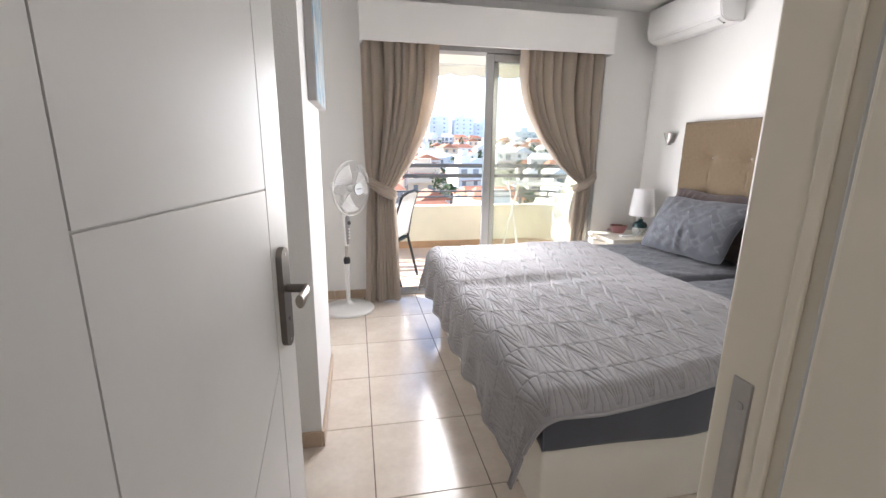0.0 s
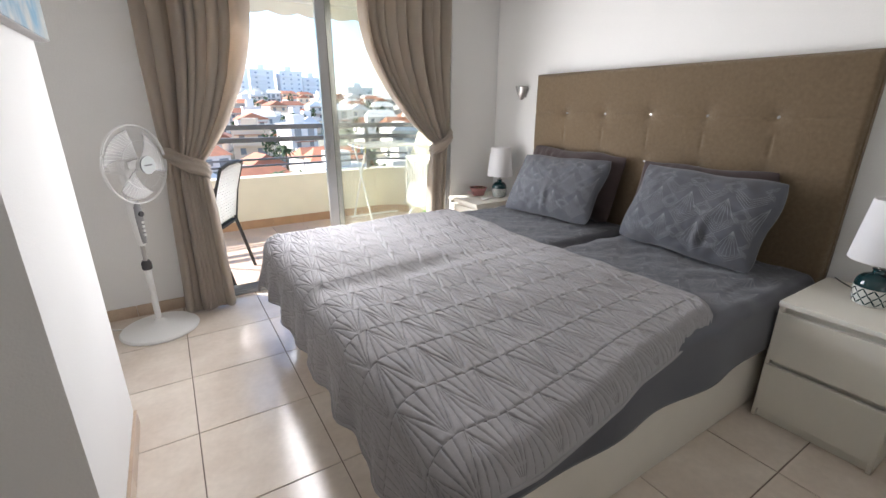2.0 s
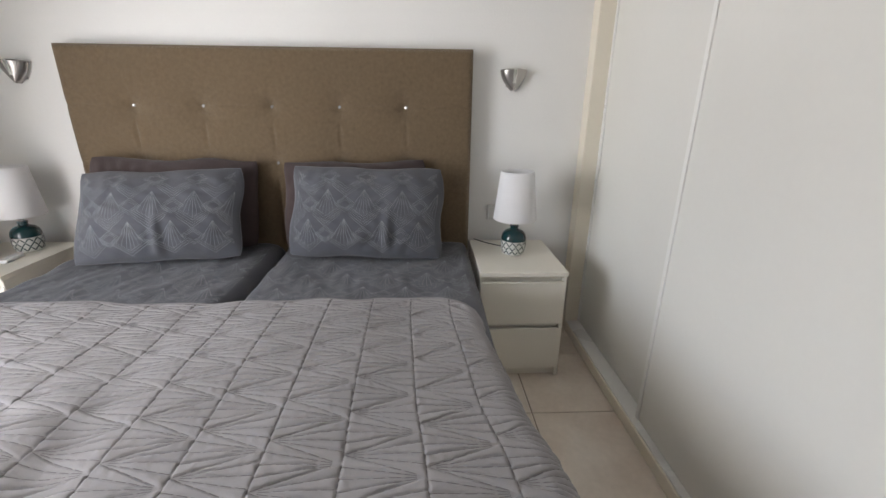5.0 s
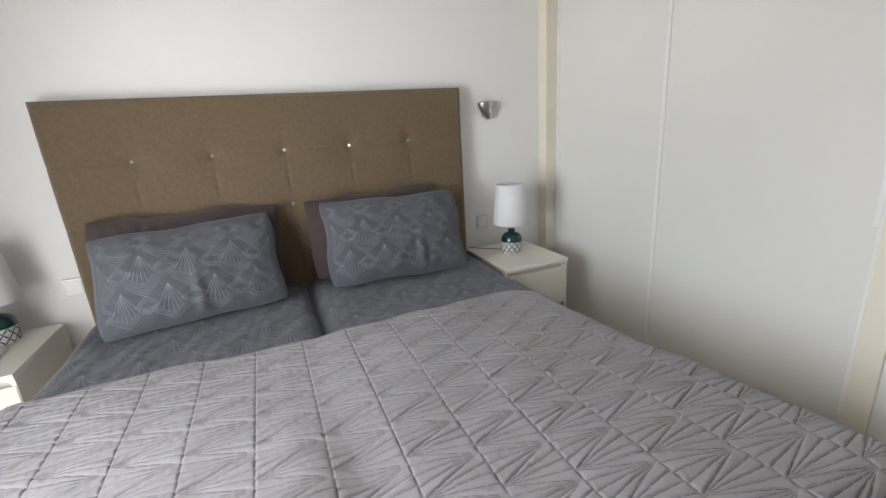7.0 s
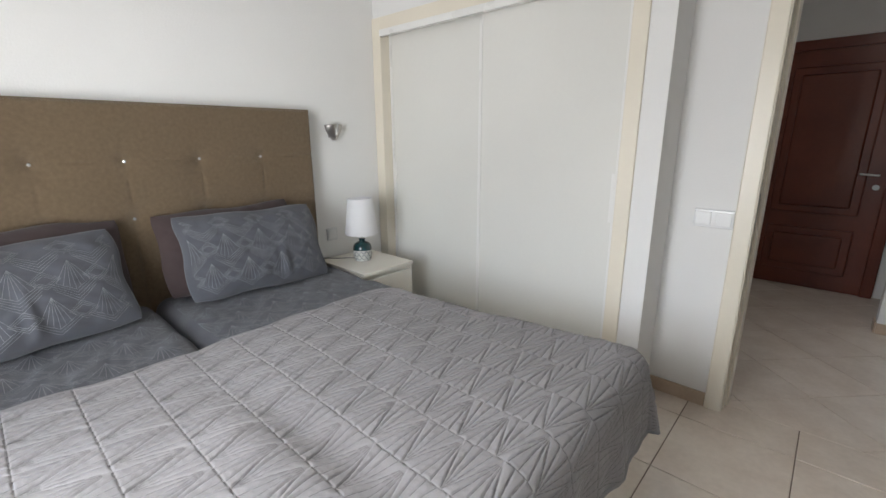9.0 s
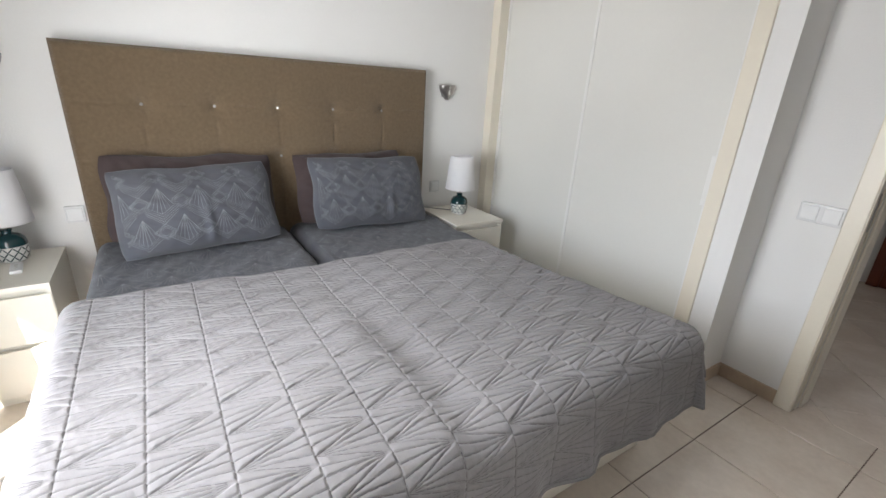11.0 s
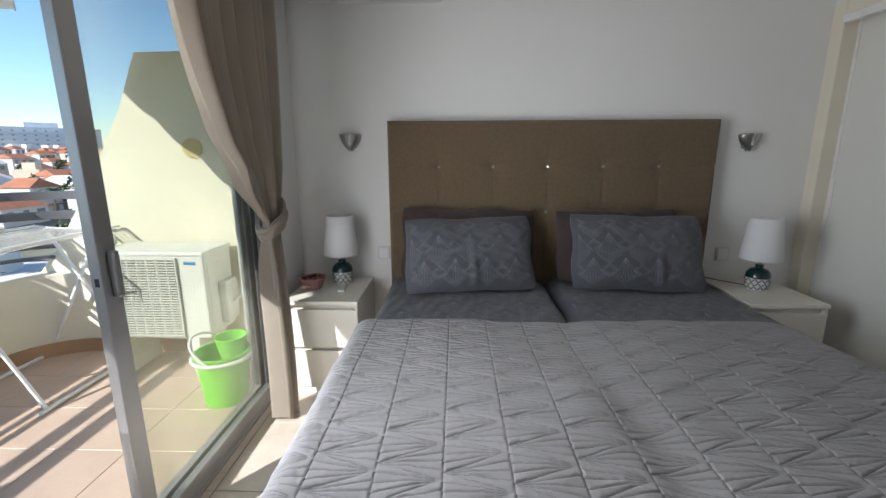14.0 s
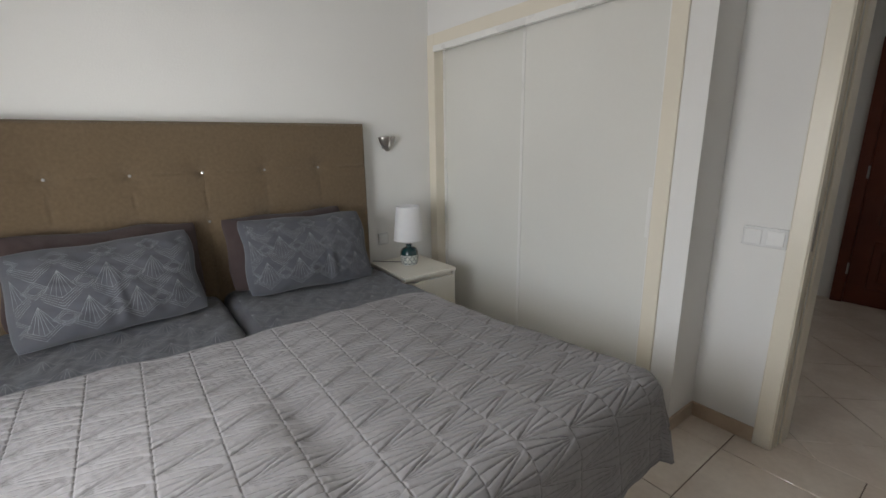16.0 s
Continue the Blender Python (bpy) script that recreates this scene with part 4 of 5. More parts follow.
def sconce(y, z):
    s = empty("wall_light", pose(XE, y, z), label="small brushed steel shield-shaped wall light", category="wall light", group="wall lights above the bed")
    part("back_plate", box(-0.012, -0.035, -0.03, 0, 0.035, 0.03, 0.004), M_STEEL, s)
    def shell(u, v):
        a = (u - 0.5) * math.pi * 0.95
        w = 0.066 * (1 - 0.88 * np.clip(1 - v, 0, 1) ** 1.8)
        return -0.012 - 0.052 * np.cos(a) * (0.55 + 0.45 * v), w * np.sin(a), (v - 0.5) * 0.098 + 0.006 * np.cos(a)
    for sgn in (0, 1):
        lo, hi = (0.0, 0.46) if sgn == 0 else (0.54, 1.0)
        sheet_part("shield", 18, 14, lambda u, v, lo=lo, hi=hi: shell(lo + (hi - lo) * u, v), M_STEEL, s, "curved brushed steel shield half", 0.003)
    part("slot_tube", tube([(-0.045, 0, -0.012), (-0.045, 0, 0.050)], 0.010, 14), M_CERAM, s)
    return s
sconce(3.49, 1.385)
sconce(1.115, 1.375)

def wall_plate(name, m, w, h, rockers, label):
    p = empty(name, m, label=label, category="switch")
    part("plate", box(-w / 2, -0.013, -h / 2, w / 2, 0, h / 2, 0.004), M_PLATE, p)
    for i in range(rockers):
        c = -w / 2 + (i + 0.5) * w / rockers
        part("rocker", box(c - w / rockers * 0.38, -0.018, -h * 0.36, c + w / rockers * 0.38, -0.008, h * 0.36, 0.002), M_WHITEPL, p)
    return p
wall_plate("light_switch", pose(0.604, YS, 0.968, 0, 0, 180), 0.165, 0.085, 2, "white double light switch plate on the wall")
wall_plate("socket", pose(XE, 1.175, 0.70, 0, 0, -90), 0.08, 0.085, 1, "white wall socket above the nightstand")
wall_plate("socket", pose(XE, 3.31, 0.70, 0, 0, -90), 0.08, 0.085, 1, "white wall socket beside the bed")

# indoor air conditioner
ac = empty("air_conditioner", pose(0, 0, 0), label="white wall-mounted air conditioner above the bed", category="air conditioner")
bmx = bmesh.new()
prof = [(XE, 2.16), (XE - 0.13, 2.155), (XE - 0.185, 2.185), (XE - 0.205, 2.25), (XE - 0.20, 2.40), (XE - 0.185, 2.42), (XE, 2.42)]
ra = [bmx.verts.new((x, 2.93, z)) for x, z in prof]
rb = [bmx.verts.new((x, 3.70, z)) for x, z in prof]
bmx.faces.new(ra); bmx.faces.new(rb[::-1])
for i in range(len(prof)):
    j = (i + 1) % len(prof)
    bmx.faces.new((ra[i], ra[j], rb[j], rb[i]))
bmesh.ops.bevel(bmx, geom=bmx.edges[:], offset=0.008, segments=2, affect="EDGES")
soft(part("housing", bmx, M_WHITEPL, ac), 40)
fl = part("louvre", box(-0.03, 2.97, -0.003, 0.03, 3.64, 0.003, 0.002), M_WHITEPL, ac)
fl.matrix_local = Matrix.Translation((XE - 0.155, 0, 2.160)) @ pose(0, 0, 0, 0, 28, 0)
# dark strip on the closed housing, painting the shade of the air outlet
part("slot_shade_strip", box(XE - 0.125, 2.97, 2.150, XE - 0.115, 3.64, 2.156), M_DARKPL, ac)

trunk = tagged(part("cable_trunking", box(XE - 0.045, 3.702, 2.235, XE, YN, 2.285, 0.006, 2), M_WHITEPL), "short white plastic trunking from the air conditioner to the corner", "trunking")

# painting on the pier
pic = empty("painting", pose(-0.08, 2.40, 1.48), label="unframed canvas with a blue and green floral painting", category="painting")
part("canvas", box(0, -0.27, 0, 0.035, 0.27, 0.75, 0.003), mat("canvas_edge", (0.55, 0.54, 0.54), 0.8), pic)
M_ART = mat("painted_blue_green", (0.05, 0.22, 0.35), 0.6, var=0.3, scale=9, grain=30, color2=(0.45, 0.42, 0.36), bump=0.2)
part("picture_surface", box(0.0352, -0.268, 0.002, 0.0372, 0.268, 0.748), M_ART, pic, "mottled blue, green and warm strokes")


# ---- pedestal fan ----
def pedestal_fan(x, y, turn):
    f = empty("pedestal_fan", pose(x, y, 0, 0, 0, turn), label="white pedestal fan with wire guard and round base, standing", category="fan")
    soft(part("base", lathe([(0.205, 0), (0.208, 0.008), (0.20, 0.018), (0.12, 0.034), (0.05, 0.046), (0.03, 0.060), (0.024, 0.075)], 48), M_WHITEPL, f, "round white weighted base"))
    part("pole", tube([(0, 0, 0.06), (0, 0, 0.40)], 0.0165, 18), M_WHITEPL, f)
    part("collar", lathe([(0.022, 0.385), (0.026, 0.392), (0.026, 0.425), (0.018, 0.44)], 20), M_DARKPL, f, "dark height collar")
    part("inner_tube", tube([(0, 0, 0.43), (0, 0, 0.54)], 0.0115, 16), M_STEEL, f, "chrome tube")
    def tapered(w, d0, d1, z0, z1, z2):
        """A waisted case: narrow foot, wide shoulder."""
        bm = bmesh.new()
        ring = lambda k, z: [bm.verts.new((k * w * math.cos(a), d0 + (d1 - d0) * (0.5 + 0.5 * k * math.sin(a)), z)) for a in np.linspace(0, 2 * math.pi, 20, endpoint=False)]
        rs = [ring(k, z) for k, z in ((0.45, z0), (0.62, z0 + 0.02), (0.85, z1 - 0.06), (1.0, z1), (0.95, z2 - 0.03), (0.6, z2))]
        for a, c in zip(rs, rs[1:]):
            for q in range(20):
                bm.faces.new((a[q], a[(q + 1) % 20], c[(q + 1) % 20], c[q]))
        bm.faces.new(rs[0][::-1])
        bm.faces.new(rs[-1])
        return bm
    ctl = soft(part("control_box", tapered(0.034, -0.032, 0.028, 0.53, 0.72, 0.80), M_WHITEPL, f), 50)
    soft(part("control_panel", tapered(0.026, -0.036, -0.006, 0.545, 0.71, 0.785), mat("grey_panel", (0.30, 0.30, 0.31), 0.4), ctl, "grey control panel"), 50)
    for i in range(4):
        part("button", tube([(0, -0.026, 0.595 + 0.024 * i), (0, -0.0385, 0.595 + 0.024 * i)], 0.0075, 12), M_WHITEPL, ctl)
    part("dial", tube([(0, -0.030, 0.715), (0, -0.043, 0.715)], 0.015, 18), M_DARKPL, ctl)
    H, R0 = 0.985, 0.205
    motor = lathe([(0.02, 0.14), (0.045, 0.13), (0.058, 0.09), (0.058, 0.02), (0.03, 0.0)], 28)
    mo = soft(part("motor_housing", motor, M_WHITEPL, f))
    tilt = Matrix.Translation((0, -0.03, H)) @ pose(0, 0, 0, -86, 0, 0)
    mo.matrix_local = Matrix.Translation((0, -0.03, H)) @ pose(0, 0, 0, -90, 0, 0)
    part("neck", box(-0.022, -0.015, 0.77, 0.022, 0.03, 0.95, 0.01, 3), M_WHITEPL, f)
    # guard: rings and spokes, front and back
    for nm, s in (("front_guard", -1), ("rear_guard", 1)):
        guard = part(nm, tube([(R0 * 0.22 * math.cos(a), -0.075 + s * 0.056, H + R0 * 0.22 * math.sin(a)) for a in np.linspace(0, 2 * math.pi, 24, endpoint=False)], 0.003, 6, closed=True), M_WHITEPL, f, "fine white wire guard")
        wire = None
        for k in range(60):
            a = 2 * math.pi * k / 60
            if wire is None:
                pts = []
                for t in np.linspace(0.22, 1, 7):
                    r = R0 * t
                    yy = s * 0.062 * math.cos(t * math.pi / 2) ** 0.8 if t < 1 else 0.0
                    tw = 0.25 * (1 - t) * s
                    pts.append((r * math.cos(tw), yy, r * math.sin(tw)))
                wire = part("wire", tube(pts, 0.0008, 4), M_WHITEPL, guard)
                w = wire
            else:
                w = new("wire", wire.data)
                w.parent = guard
            w.matrix_local = Matrix.Translation((0, -0.075, H)) @ pose(0, 0, 0, 0, math.degrees(-a), 0)
        for t, th in ((1.0, 0.004), (0.62, 0.0012)):
            yy = -0.075 + (s * 0.062 * math.cos(t * math.pi / 2) ** 0.8 if t < 1 else s * 0.004)
            part("ring", tube([(R0 * t * math.cos(a), yy, H + R0 * t * math.sin(a)) for a in np.linspace(0, 2 * math.pi, 48, endpoint=False)], th, 6, closed=True), M_WHITEPL, guard)
    cap = part("centre_badge", tube([(0, -0.137, H), (0, -0.146, H)], 0.047, 32), mat("badge_grey", (0.33, 0.36, 0.36), 0.4), f, "grey round centre badge")
    part("badge_mark", box(-0.026, -0.1475, H - 0.004, 0.026, -0.1458, H + 0.004), M_DARKPL, cap)
    part("hub", tube([(0, -0.10, H), (0, -0.05, H)], 0.03, 20), M_WHITEPL, f)
    M_BLADE = milky_mat("clear_blade_plastic", 0.55)
    for k in range(3):
        def blade(u, v, k=k):
            r = 0.03 + u * 0.155
            a = k * 2.094 + (v - 0.5) * (0.9 + 0.5 * u) + 0.35 * u
            return r * np.cos(a), -0.075 + 0.035 * (v - 0.5) * (1 - 0.3 * u), H + r * np.sin(a)
        sheet_part("blade", 14, 12, blade, M_BLADE, f, "clear plastic fan blade", 0.002)
    return f
pedestal_fan(0.01, 3.575, 50)
cable("fan_cable", [(-0.17, 3.66, 0.006), (-0.22, 3.68, 0.005), (-0.28, 3.74, 0.005), (-0.35, 3.80, 0.01), (-0.40, 3.81, 0.05)], 0.003, "white fan cable trailing over the floor to the wall", M_WHITEPL)


# ---- balcony ----
BXL, BYP, BXR = -2.2, 5.70, 2.75
structure("wall_outside", box(-6, YN + 0.02, -0.3, XW - 0.2, YO, 2.7), M_YELLOW, "pale yellow rendered outer wall")
structure("balcony_slab", box(BXL, 4.0, -0.28, BXR, BYP, -0.012), M_BALG, "balcony floor slab with mortar bed", "floor")
structure("balcony_ceiling", box(BXL, YO, 2.52, BXR, 4.62, 2.70), M_WALL, "white slab of the balcony above", "ceiling")
parapet = empty("balcony_parapet", pose(0, 0, 0), label="low pale yellow rendered parapet with a tile base", category="parapet", kind="structure")
PXE, PYE, PTOP = 2.36, 5.30, 0.55        # where the parapet leaves the straight, and meets the side wall
part("parapet_wall", box(BXL, BYP, -0.3, PXE, BYP + 0.15, PTOP, 0.01), M_YELLOW, parapet)


def bend(n, off):
    """The rounded corner of the parapet, off metres outside its inner face."""
    return [(PXE + (BXR - PXE + off) * math.sin(t), PYE + (BYP - PYE + off) * math.cos(t)) for t in np.linspace(0, math.pi / 2, n)]


def bent_wall(off0, off1, z0, z1, n=14):
    bm = bmesh.new()
    cols = [[bm.verts.new(q) for q in ((*a, z0), (*a, z1), (*c, z1), (*c, z0))] for a, c in zip(bend(n, off0), bend(n, off1))]
    for a, c in zip(cols, cols[1:]):
        for k in range(4):
            bm.faces.new((a[k], a[(k + 1) % 4], c[(k + 1) % 4], c[k]))
    bm.faces.new(cols[0])
    bm.faces.new(cols[-1][::-1])
    return bm


soft(part("parapet_corner", bent_wall(0.0, 0.15, -0.3, PTOP), M_YELLOW, parapet), 40)
soft(part("base_strip", bent_wall(-0.012, -0.0005, -0.01, 0.085), M_TERRA, parapet), 40)
x = BXL
while x < PXE - 0.05:
    part("base_tile", box(x, BYP - 0.012, -0.01, min(x + 0.328, PXE), BYP, 0.085, 0.002, 1), M_TERRA, parapet)
    x += 0.33
railing = empty("railing", pose(0, 0, PTOP), label="grey metal railing of four bars above the parapet", category="railing")
for z, h, d in ((0.515, 0.052, 0.05), (0.385, 0.05, 0.05), (0.180, 0.022, 0.03), (0.110, 0.022, 0.03)):
    part("bar", box(BXL, BYP + 0.05, z - h / 2, PXE, BYP + 0.05 + d, z + h / 2, 0.006), M_RAIL, railing)
    soft(part("bent_bar", bent_wall(0.05, 0.05 + d, z - h / 2, z + h / 2), M_RAIL, railing), 40)
for xx in (-1.4, 0.22, 2.30):
    part("post", box(xx - 0.02, BYP + 0.055, 0, xx + 0.02, BYP + 0.095, 0.50, 0.004), M_RAIL, railing)

# side wall with its flared end
SLOPE = [(YO - 0.02, 1.93), (4.775, 1.92), (4.85, 1.76), (4.92, 1.60)]
SLOPE += [(5.74 - (5.74 - 4.92) * t, 0.46 + (1.60 - 0.46) * (t ** 1.25)) for t in np.linspace(0.9, 0.0, 9)] + [(6.0, 0.20), (6.6, -0.3)]
def side_wall(name, x0, x1, label):
    bm = bmesh.new()
    cols = [[bm.verts.new(p) for p in ((x0, y, z), (x1, y, z), (x1, y, -0.5), (x0, y, -0.5))] for y, z in SLOPE]
    for a, c in zip(cols, cols[1:]):
        for k in range(4):
            bm.faces.new((a[k], a[(k + 1) % 4], c[(k + 1) % 4], c[k]))
    bm.faces.new(cols[0])
    bm.faces.new(cols[-1][::-1])
    return structure(name, bm, M_YELLOW, label)
side_wall("wall_balcony", BXR, BXR + 0.22, "pale yellow balcony dividing wall with a swept sloping top")
side_wall("wall_balcony_2", BXL - 0.22, BXL, "pale yellow balcony dividing wall with a swept sloping top")
sk2 = empty("balcony_skirting", pose(0, 0, 0), label="beige tile skirting along the balcony side wall", category="skirting", kind="structure")
y = 4.03
while y < BYP - 0.02:
    part("skirting_tile", box(BXR - 0.012, y, -0.01, BXR, min(y + 0.328, BYP - 0.014), 0.085, 0.002, 1), M_TERRA, sk2)
    y += 0.33
cap = tagged(part("vent_cover", tube([(BXR - 0.008, 4.49, 1.36), (BXR, 4.49, 1.36)], 0.062, 28), mat("yellowed_plastic", (0.62, 0.50, 0.22), 0.6), None, "", False), "round yellowed cover plate on the balcony wall", "cover plate")

# awning
awn = empty("awning", pose(0, 0, 0), label="extended white awning with a scalloped valance over the balcony", category="awning")
sheet_part("canopy", 60, 20, lambda u, v: (BXL + 0.1 + u * (BXR - BXL - 0.25), 4.12 + v * 1.18, 2.47 - v * 0.25 - 0.02 * np.sin(v * np.pi)), M_AWN, awn, thick=0.004)
sheet_part("valance", 240, 10, lambda u, v: (BXL + 0.1 + u * (BXR - BXL - 0.25), 5.305 + 0.006 * np.sin(u * 60), 2.215 - v * (0.105 + 0.028 * np.abs(np.sin(u * (BXR - BXL) / 0.29 * np.pi / 1.0)))), M_AWN, awn, "scalloped valance", 0.003)
part("front_bar", tube([(BXL + 0.1, 5.30, 2.222), (BXR - 0.15, 5.30, 2.222)], 0.022, 14), M_WHITEPL, awn)
part("cassette", box(BXL + 0.1, YO, 2.40, BXR - 0.15, YO + 0.11, 2.52, 0.02, 3), M_WHITEPL, awn)
for xx in (BXL + 0.5, BXR - 0.5):
    part("arm", tube([(xx, YO + 0.08, 2.43), (xx + 0.1, 4.75, 2.31), (xx, 5.29, 2.21)], 0.018, 10), M_WHITEPL, awn)

# outdoor air-conditioning unit
ou = empty("outdoor_unit", pose(2.40, 4.30, 0), label="white outdoor air-conditioning unit with slatted grille beside the wall", category="air conditioner")
M_AC = mat("ivory_sheet_metal", (0.80, 0.79, 0.73), 0.4, var=0.03)
part("cabinet", box(0, 0, 0.245, 0.30, 0.64, 0.755, 0.012, 3), M_AC, ou)
part("top_cover", box(-0.008, -0.006, 0.752, 0.308, 0.646, 0.775, 0.006, 2), M_AC, ou)
# flat dark panel in place of the shaded hollow behind the grille
part("opening_shade_panel", box(-0.002, 0.16, 0.27, 0.002, 0.62, 0.735), M_DARKPL, ou, "dark panel standing in for the shaded fan opening behind the grille")
gr = part("grille", box(-0.014, 0.155, 0.265, -0.002, 0.163, 0.74), M_AC, ou, "white slatted grille")
for i in range(1, 9):
    part("grille_upright", box(-0.014, 0.155 + i * 0.0575, 0.265, -0.004, 0.159 + i * 0.0575, 0.74), M_AC, gr)
for i in range(31):
    part("slat", box(-0.016, 0.155, 0.268 + i * 0.0154, -0.008, 0.622, 0.2745 + i * 0.0154), M_AC, gr)
part("name_badge", box(-0.0025, 0.045, 0.70, 0.001, 0.115, 0.716), mat("badge_blue", (0.03, 0.28, 0.62), 0.4), ou, "small blue maker's mark")
part("side_panel", box(0.03, -0.004, 0.30, 0.27, 0.002, 0.70, 0.002), M_AC, ou)
part("service_cover", box(0.12, -0.05, 0.30, 0.26, -0.002, 0.56, 0.012, 3), M_AC, ou)
for yy in (0.08, 0.54):
    part("foot", box(0.0, yy, 0.0, 0.30, yy + 0.05, 0.245, 0.004), M_AC, ou)
part("pipe", tube([(0.20, -0.05, 0.42), (0.20, -0.10, 0.46), (0.22, -0.12, 0.60), (0.30, -0.12, 0.80), (0.34, -0.10, 0.95)], 0.014, 10), M_WHITEPL, ou, "insulated white pipe")

# bucket and mop
bk = empty("bucket", pose(2.175, 4.115, -0.006), label="lime green plastic bucket with a white rim and handle", category="bucket")
soft(part("body", lathe([(0.105, 0.0), (0.110, 0.004), (0.138, 0.275), (0.145, 0.28), (0.145, 0.29), (0.134, 0.29), (0.106, 0.012), (0.02, 0.010)], 40), M_GREEN, bk))
part("rim", tube([(0.150 * math.cos(a), 0.150 * math.sin(a), 0.262) for a in np.linspace(0, 2 * math.pi, 40, endpoint=False)], 0.010, 8, closed=True), M_WHITEPL, bk, "white plastic rim")
part("handle", tube([(0.152 * math.cos(a), 0.152 * math.sin(a) * 0.98, 0.268 + 0.10 * math.sin(a) * (math.sin(a) > 0)) for a in np.linspace(0.05, math.pi - 0.05, 20)], 0.007, 8), M_WHITEPL, bk)
soft(part("wringer", lathe([(0.030, 0.19), (0.055, 0.20), (0.078, 0.34), (0.084, 0.345), (0.084, 0.355), (0.074, 0.355), (0.050, 0.21), (0.01, 0.205)], 28), M_GREEN, bk, "lime green wringer cone")).location = (0.045, -0.03, 0)

# clothes airer
air = empty("clothes_airer", pose(2.32, 5.30, -0.006, 0, 0, 90), label="white folding clothes airer standing open on the balcony", category="clothes airer")
TZ = 0.86
for s in (-1, 1):
    part("leg_frame", tube([(-0.30 * s, -0.36, 0.01), (0.16 * s, -0.36, TZ - 0.02)], 0.011, 8), M_WHITEPL, air)
    part("leg_frame", tube([(-0.30 * s, 0.30, 0.01), (0.16 * s, 0.30, TZ - 0.02)], 0.011, 8), M_WHITEPL, air)
    part("foot_bar", tube([(-0.30 * s, -0.40, 0.012), (-0.30 * s, 0.34, 0.012)], 0.012, 8), M_WHITEPL, air)
    part("wing", tube([(0.16 * s, -0.40, TZ), (0.16 * s, 0.34, TZ), (0.28 * s, 0.34, TZ + 0.02), (0.28 * s, -0.40, TZ + 0.02)], 0.009, 8, closed=True), M_WHITEPL, air)
part("top_frame", tube([(-0.16, -0.40, TZ), (0.16, -0.40, TZ), (0.16, 0.34, TZ), (-0.16, 0.34, TZ)], 0.009, 8, closed=True), M_WHITEPL, air)
for i in range(15):
    xx = -0.27 + i * 0.0385
    part("line", tube([(xx, -0.40, TZ + 0.005), (xx, 0.34, TZ + 0.005)], 0.0028, 6), M_WHITEPL, air)
for i in range(10):
    cl = ((0.05, 0.25, 0.7), (0.75, 0.10, 0.05), (0.8, 0.6, 0.03))[i % 3]
    part("clothes_peg", box(-0.27 + (i % 5) * 0.09, 0.338, TZ - 0.045, -0.262 + (i % 5) * 0.09, 0.350, TZ + 0.03, 0.002, 1), mat("peg_colour", cl, 0.5), air, "bright plastic peg")


def balcony_chair(x, y, turn):
    c = empty("balcony_chair", pose(x, y, -0.008, 0, 0, turn), label="black metal garden chair with woven white back and green cushion", category="chair")
    for s in (-1, 1):
        part("front_leg", tube([(s * 0.24, -0.24, 0), (s * 0.24, -0.21, 0.42), (s * 0.25, -0.20, 0.63)], 0.012, 8), M_RUBBER, c)
        part("rear_leg", tube([(s * 0.23, 0.30, 0), (s * 0.22, 0.20, 0.42), (s * 0.22, 0.24, 0.66), (s * 0.21, 0.31, 0.87)], 0.012, 8, flat=1.2), M_RUBBER, c)
        part("armrest", tube([(s * 0.25, -0.22, 0.63), (s * 0.255, 0.0, 0.645), (s * 0.23, 0.23, 0.63)], 0.017, 8, flat=1.4), M_RUBBER, c)
    part("seat", box(-0.23, -0.22, 0.40, 0.23, 0.21, 0.425, 0.01), M_RUBBER, c)
    part("cushion", box(-0.21, -0.21, 0.425, 0.21, 0.19, 0.475, 0.02, 4), M_CUSH, c, "dark green seat cushion")
    fr = part("back_rail", tube([(-0.21, 0.31, 0.87), (-0.10, 0.325, 0.895), (0.10, 0.325, 0.895), (0.21, 0.31, 0.87)], 0.014, 8), M_RUBBER, c)
    wv = bmesh.new()
    for i in range(19):
        u = -0.20 + 0.40 * i / 18
        merge(wv, tube([(u, 0.20 + 0.003 * (-1) ** i, 0.45), (u, 0.24 + 0.003 * (-1) ** i, 0.66), (u * 0.96, 0.315, 0.885)], 0.0055, 4, flat=1.3))
    for i in range(17):
        t = i / 16
        z = 0.47 + 0.40 * t
        yy = 0.20 + 0.04 * min(1, (z - 0.45) / 0.21) + 0.075 * max(0, (z - 0.66) / 0.225)
        merge(wv, tube([(-0.21, yy, z), (0.21, yy, z)], 0.0055, 4))
    part("woven_back", wv, M_WHITEPL, c, "open woven white back")
    return c
balcony_chair(0.325, 4.39, -117)


# ---- hall beyond the doorway ----
HZ = 2.45
structure("wall_hall_south", box(-2.0, -2.30, 0, XE, -2.19, 2.7), M_WALL, "white hall wall around the entrance door")
structure("wall_hall_west", box(-2.0, -1.40, 0, -0.17, -1.27, 2.7), M_WALL, "white projecting hall wall")
structure("wall_hall_end", box(-2.1, -2.3, 0, -2.0, 0.33, 2.7), M_WALL, "plain hall end wall")
structure("wall_hall_north", box(-2.0, 0.33, 0, XW, 0.45, 2.7), M_WALL, "plain hall wall")
structure("wall_hall_east", box(1.25, -2.19, 0, 1.37, 0.10, 2.7), M_WALL, "plain hall side wall")
structure("ceiling_hall", box(-2.1, -2.3, HZ, XE + 0.2, 0.1, HZ + 0.2), M_CEIL, "white hall ceiling", "ceiling")
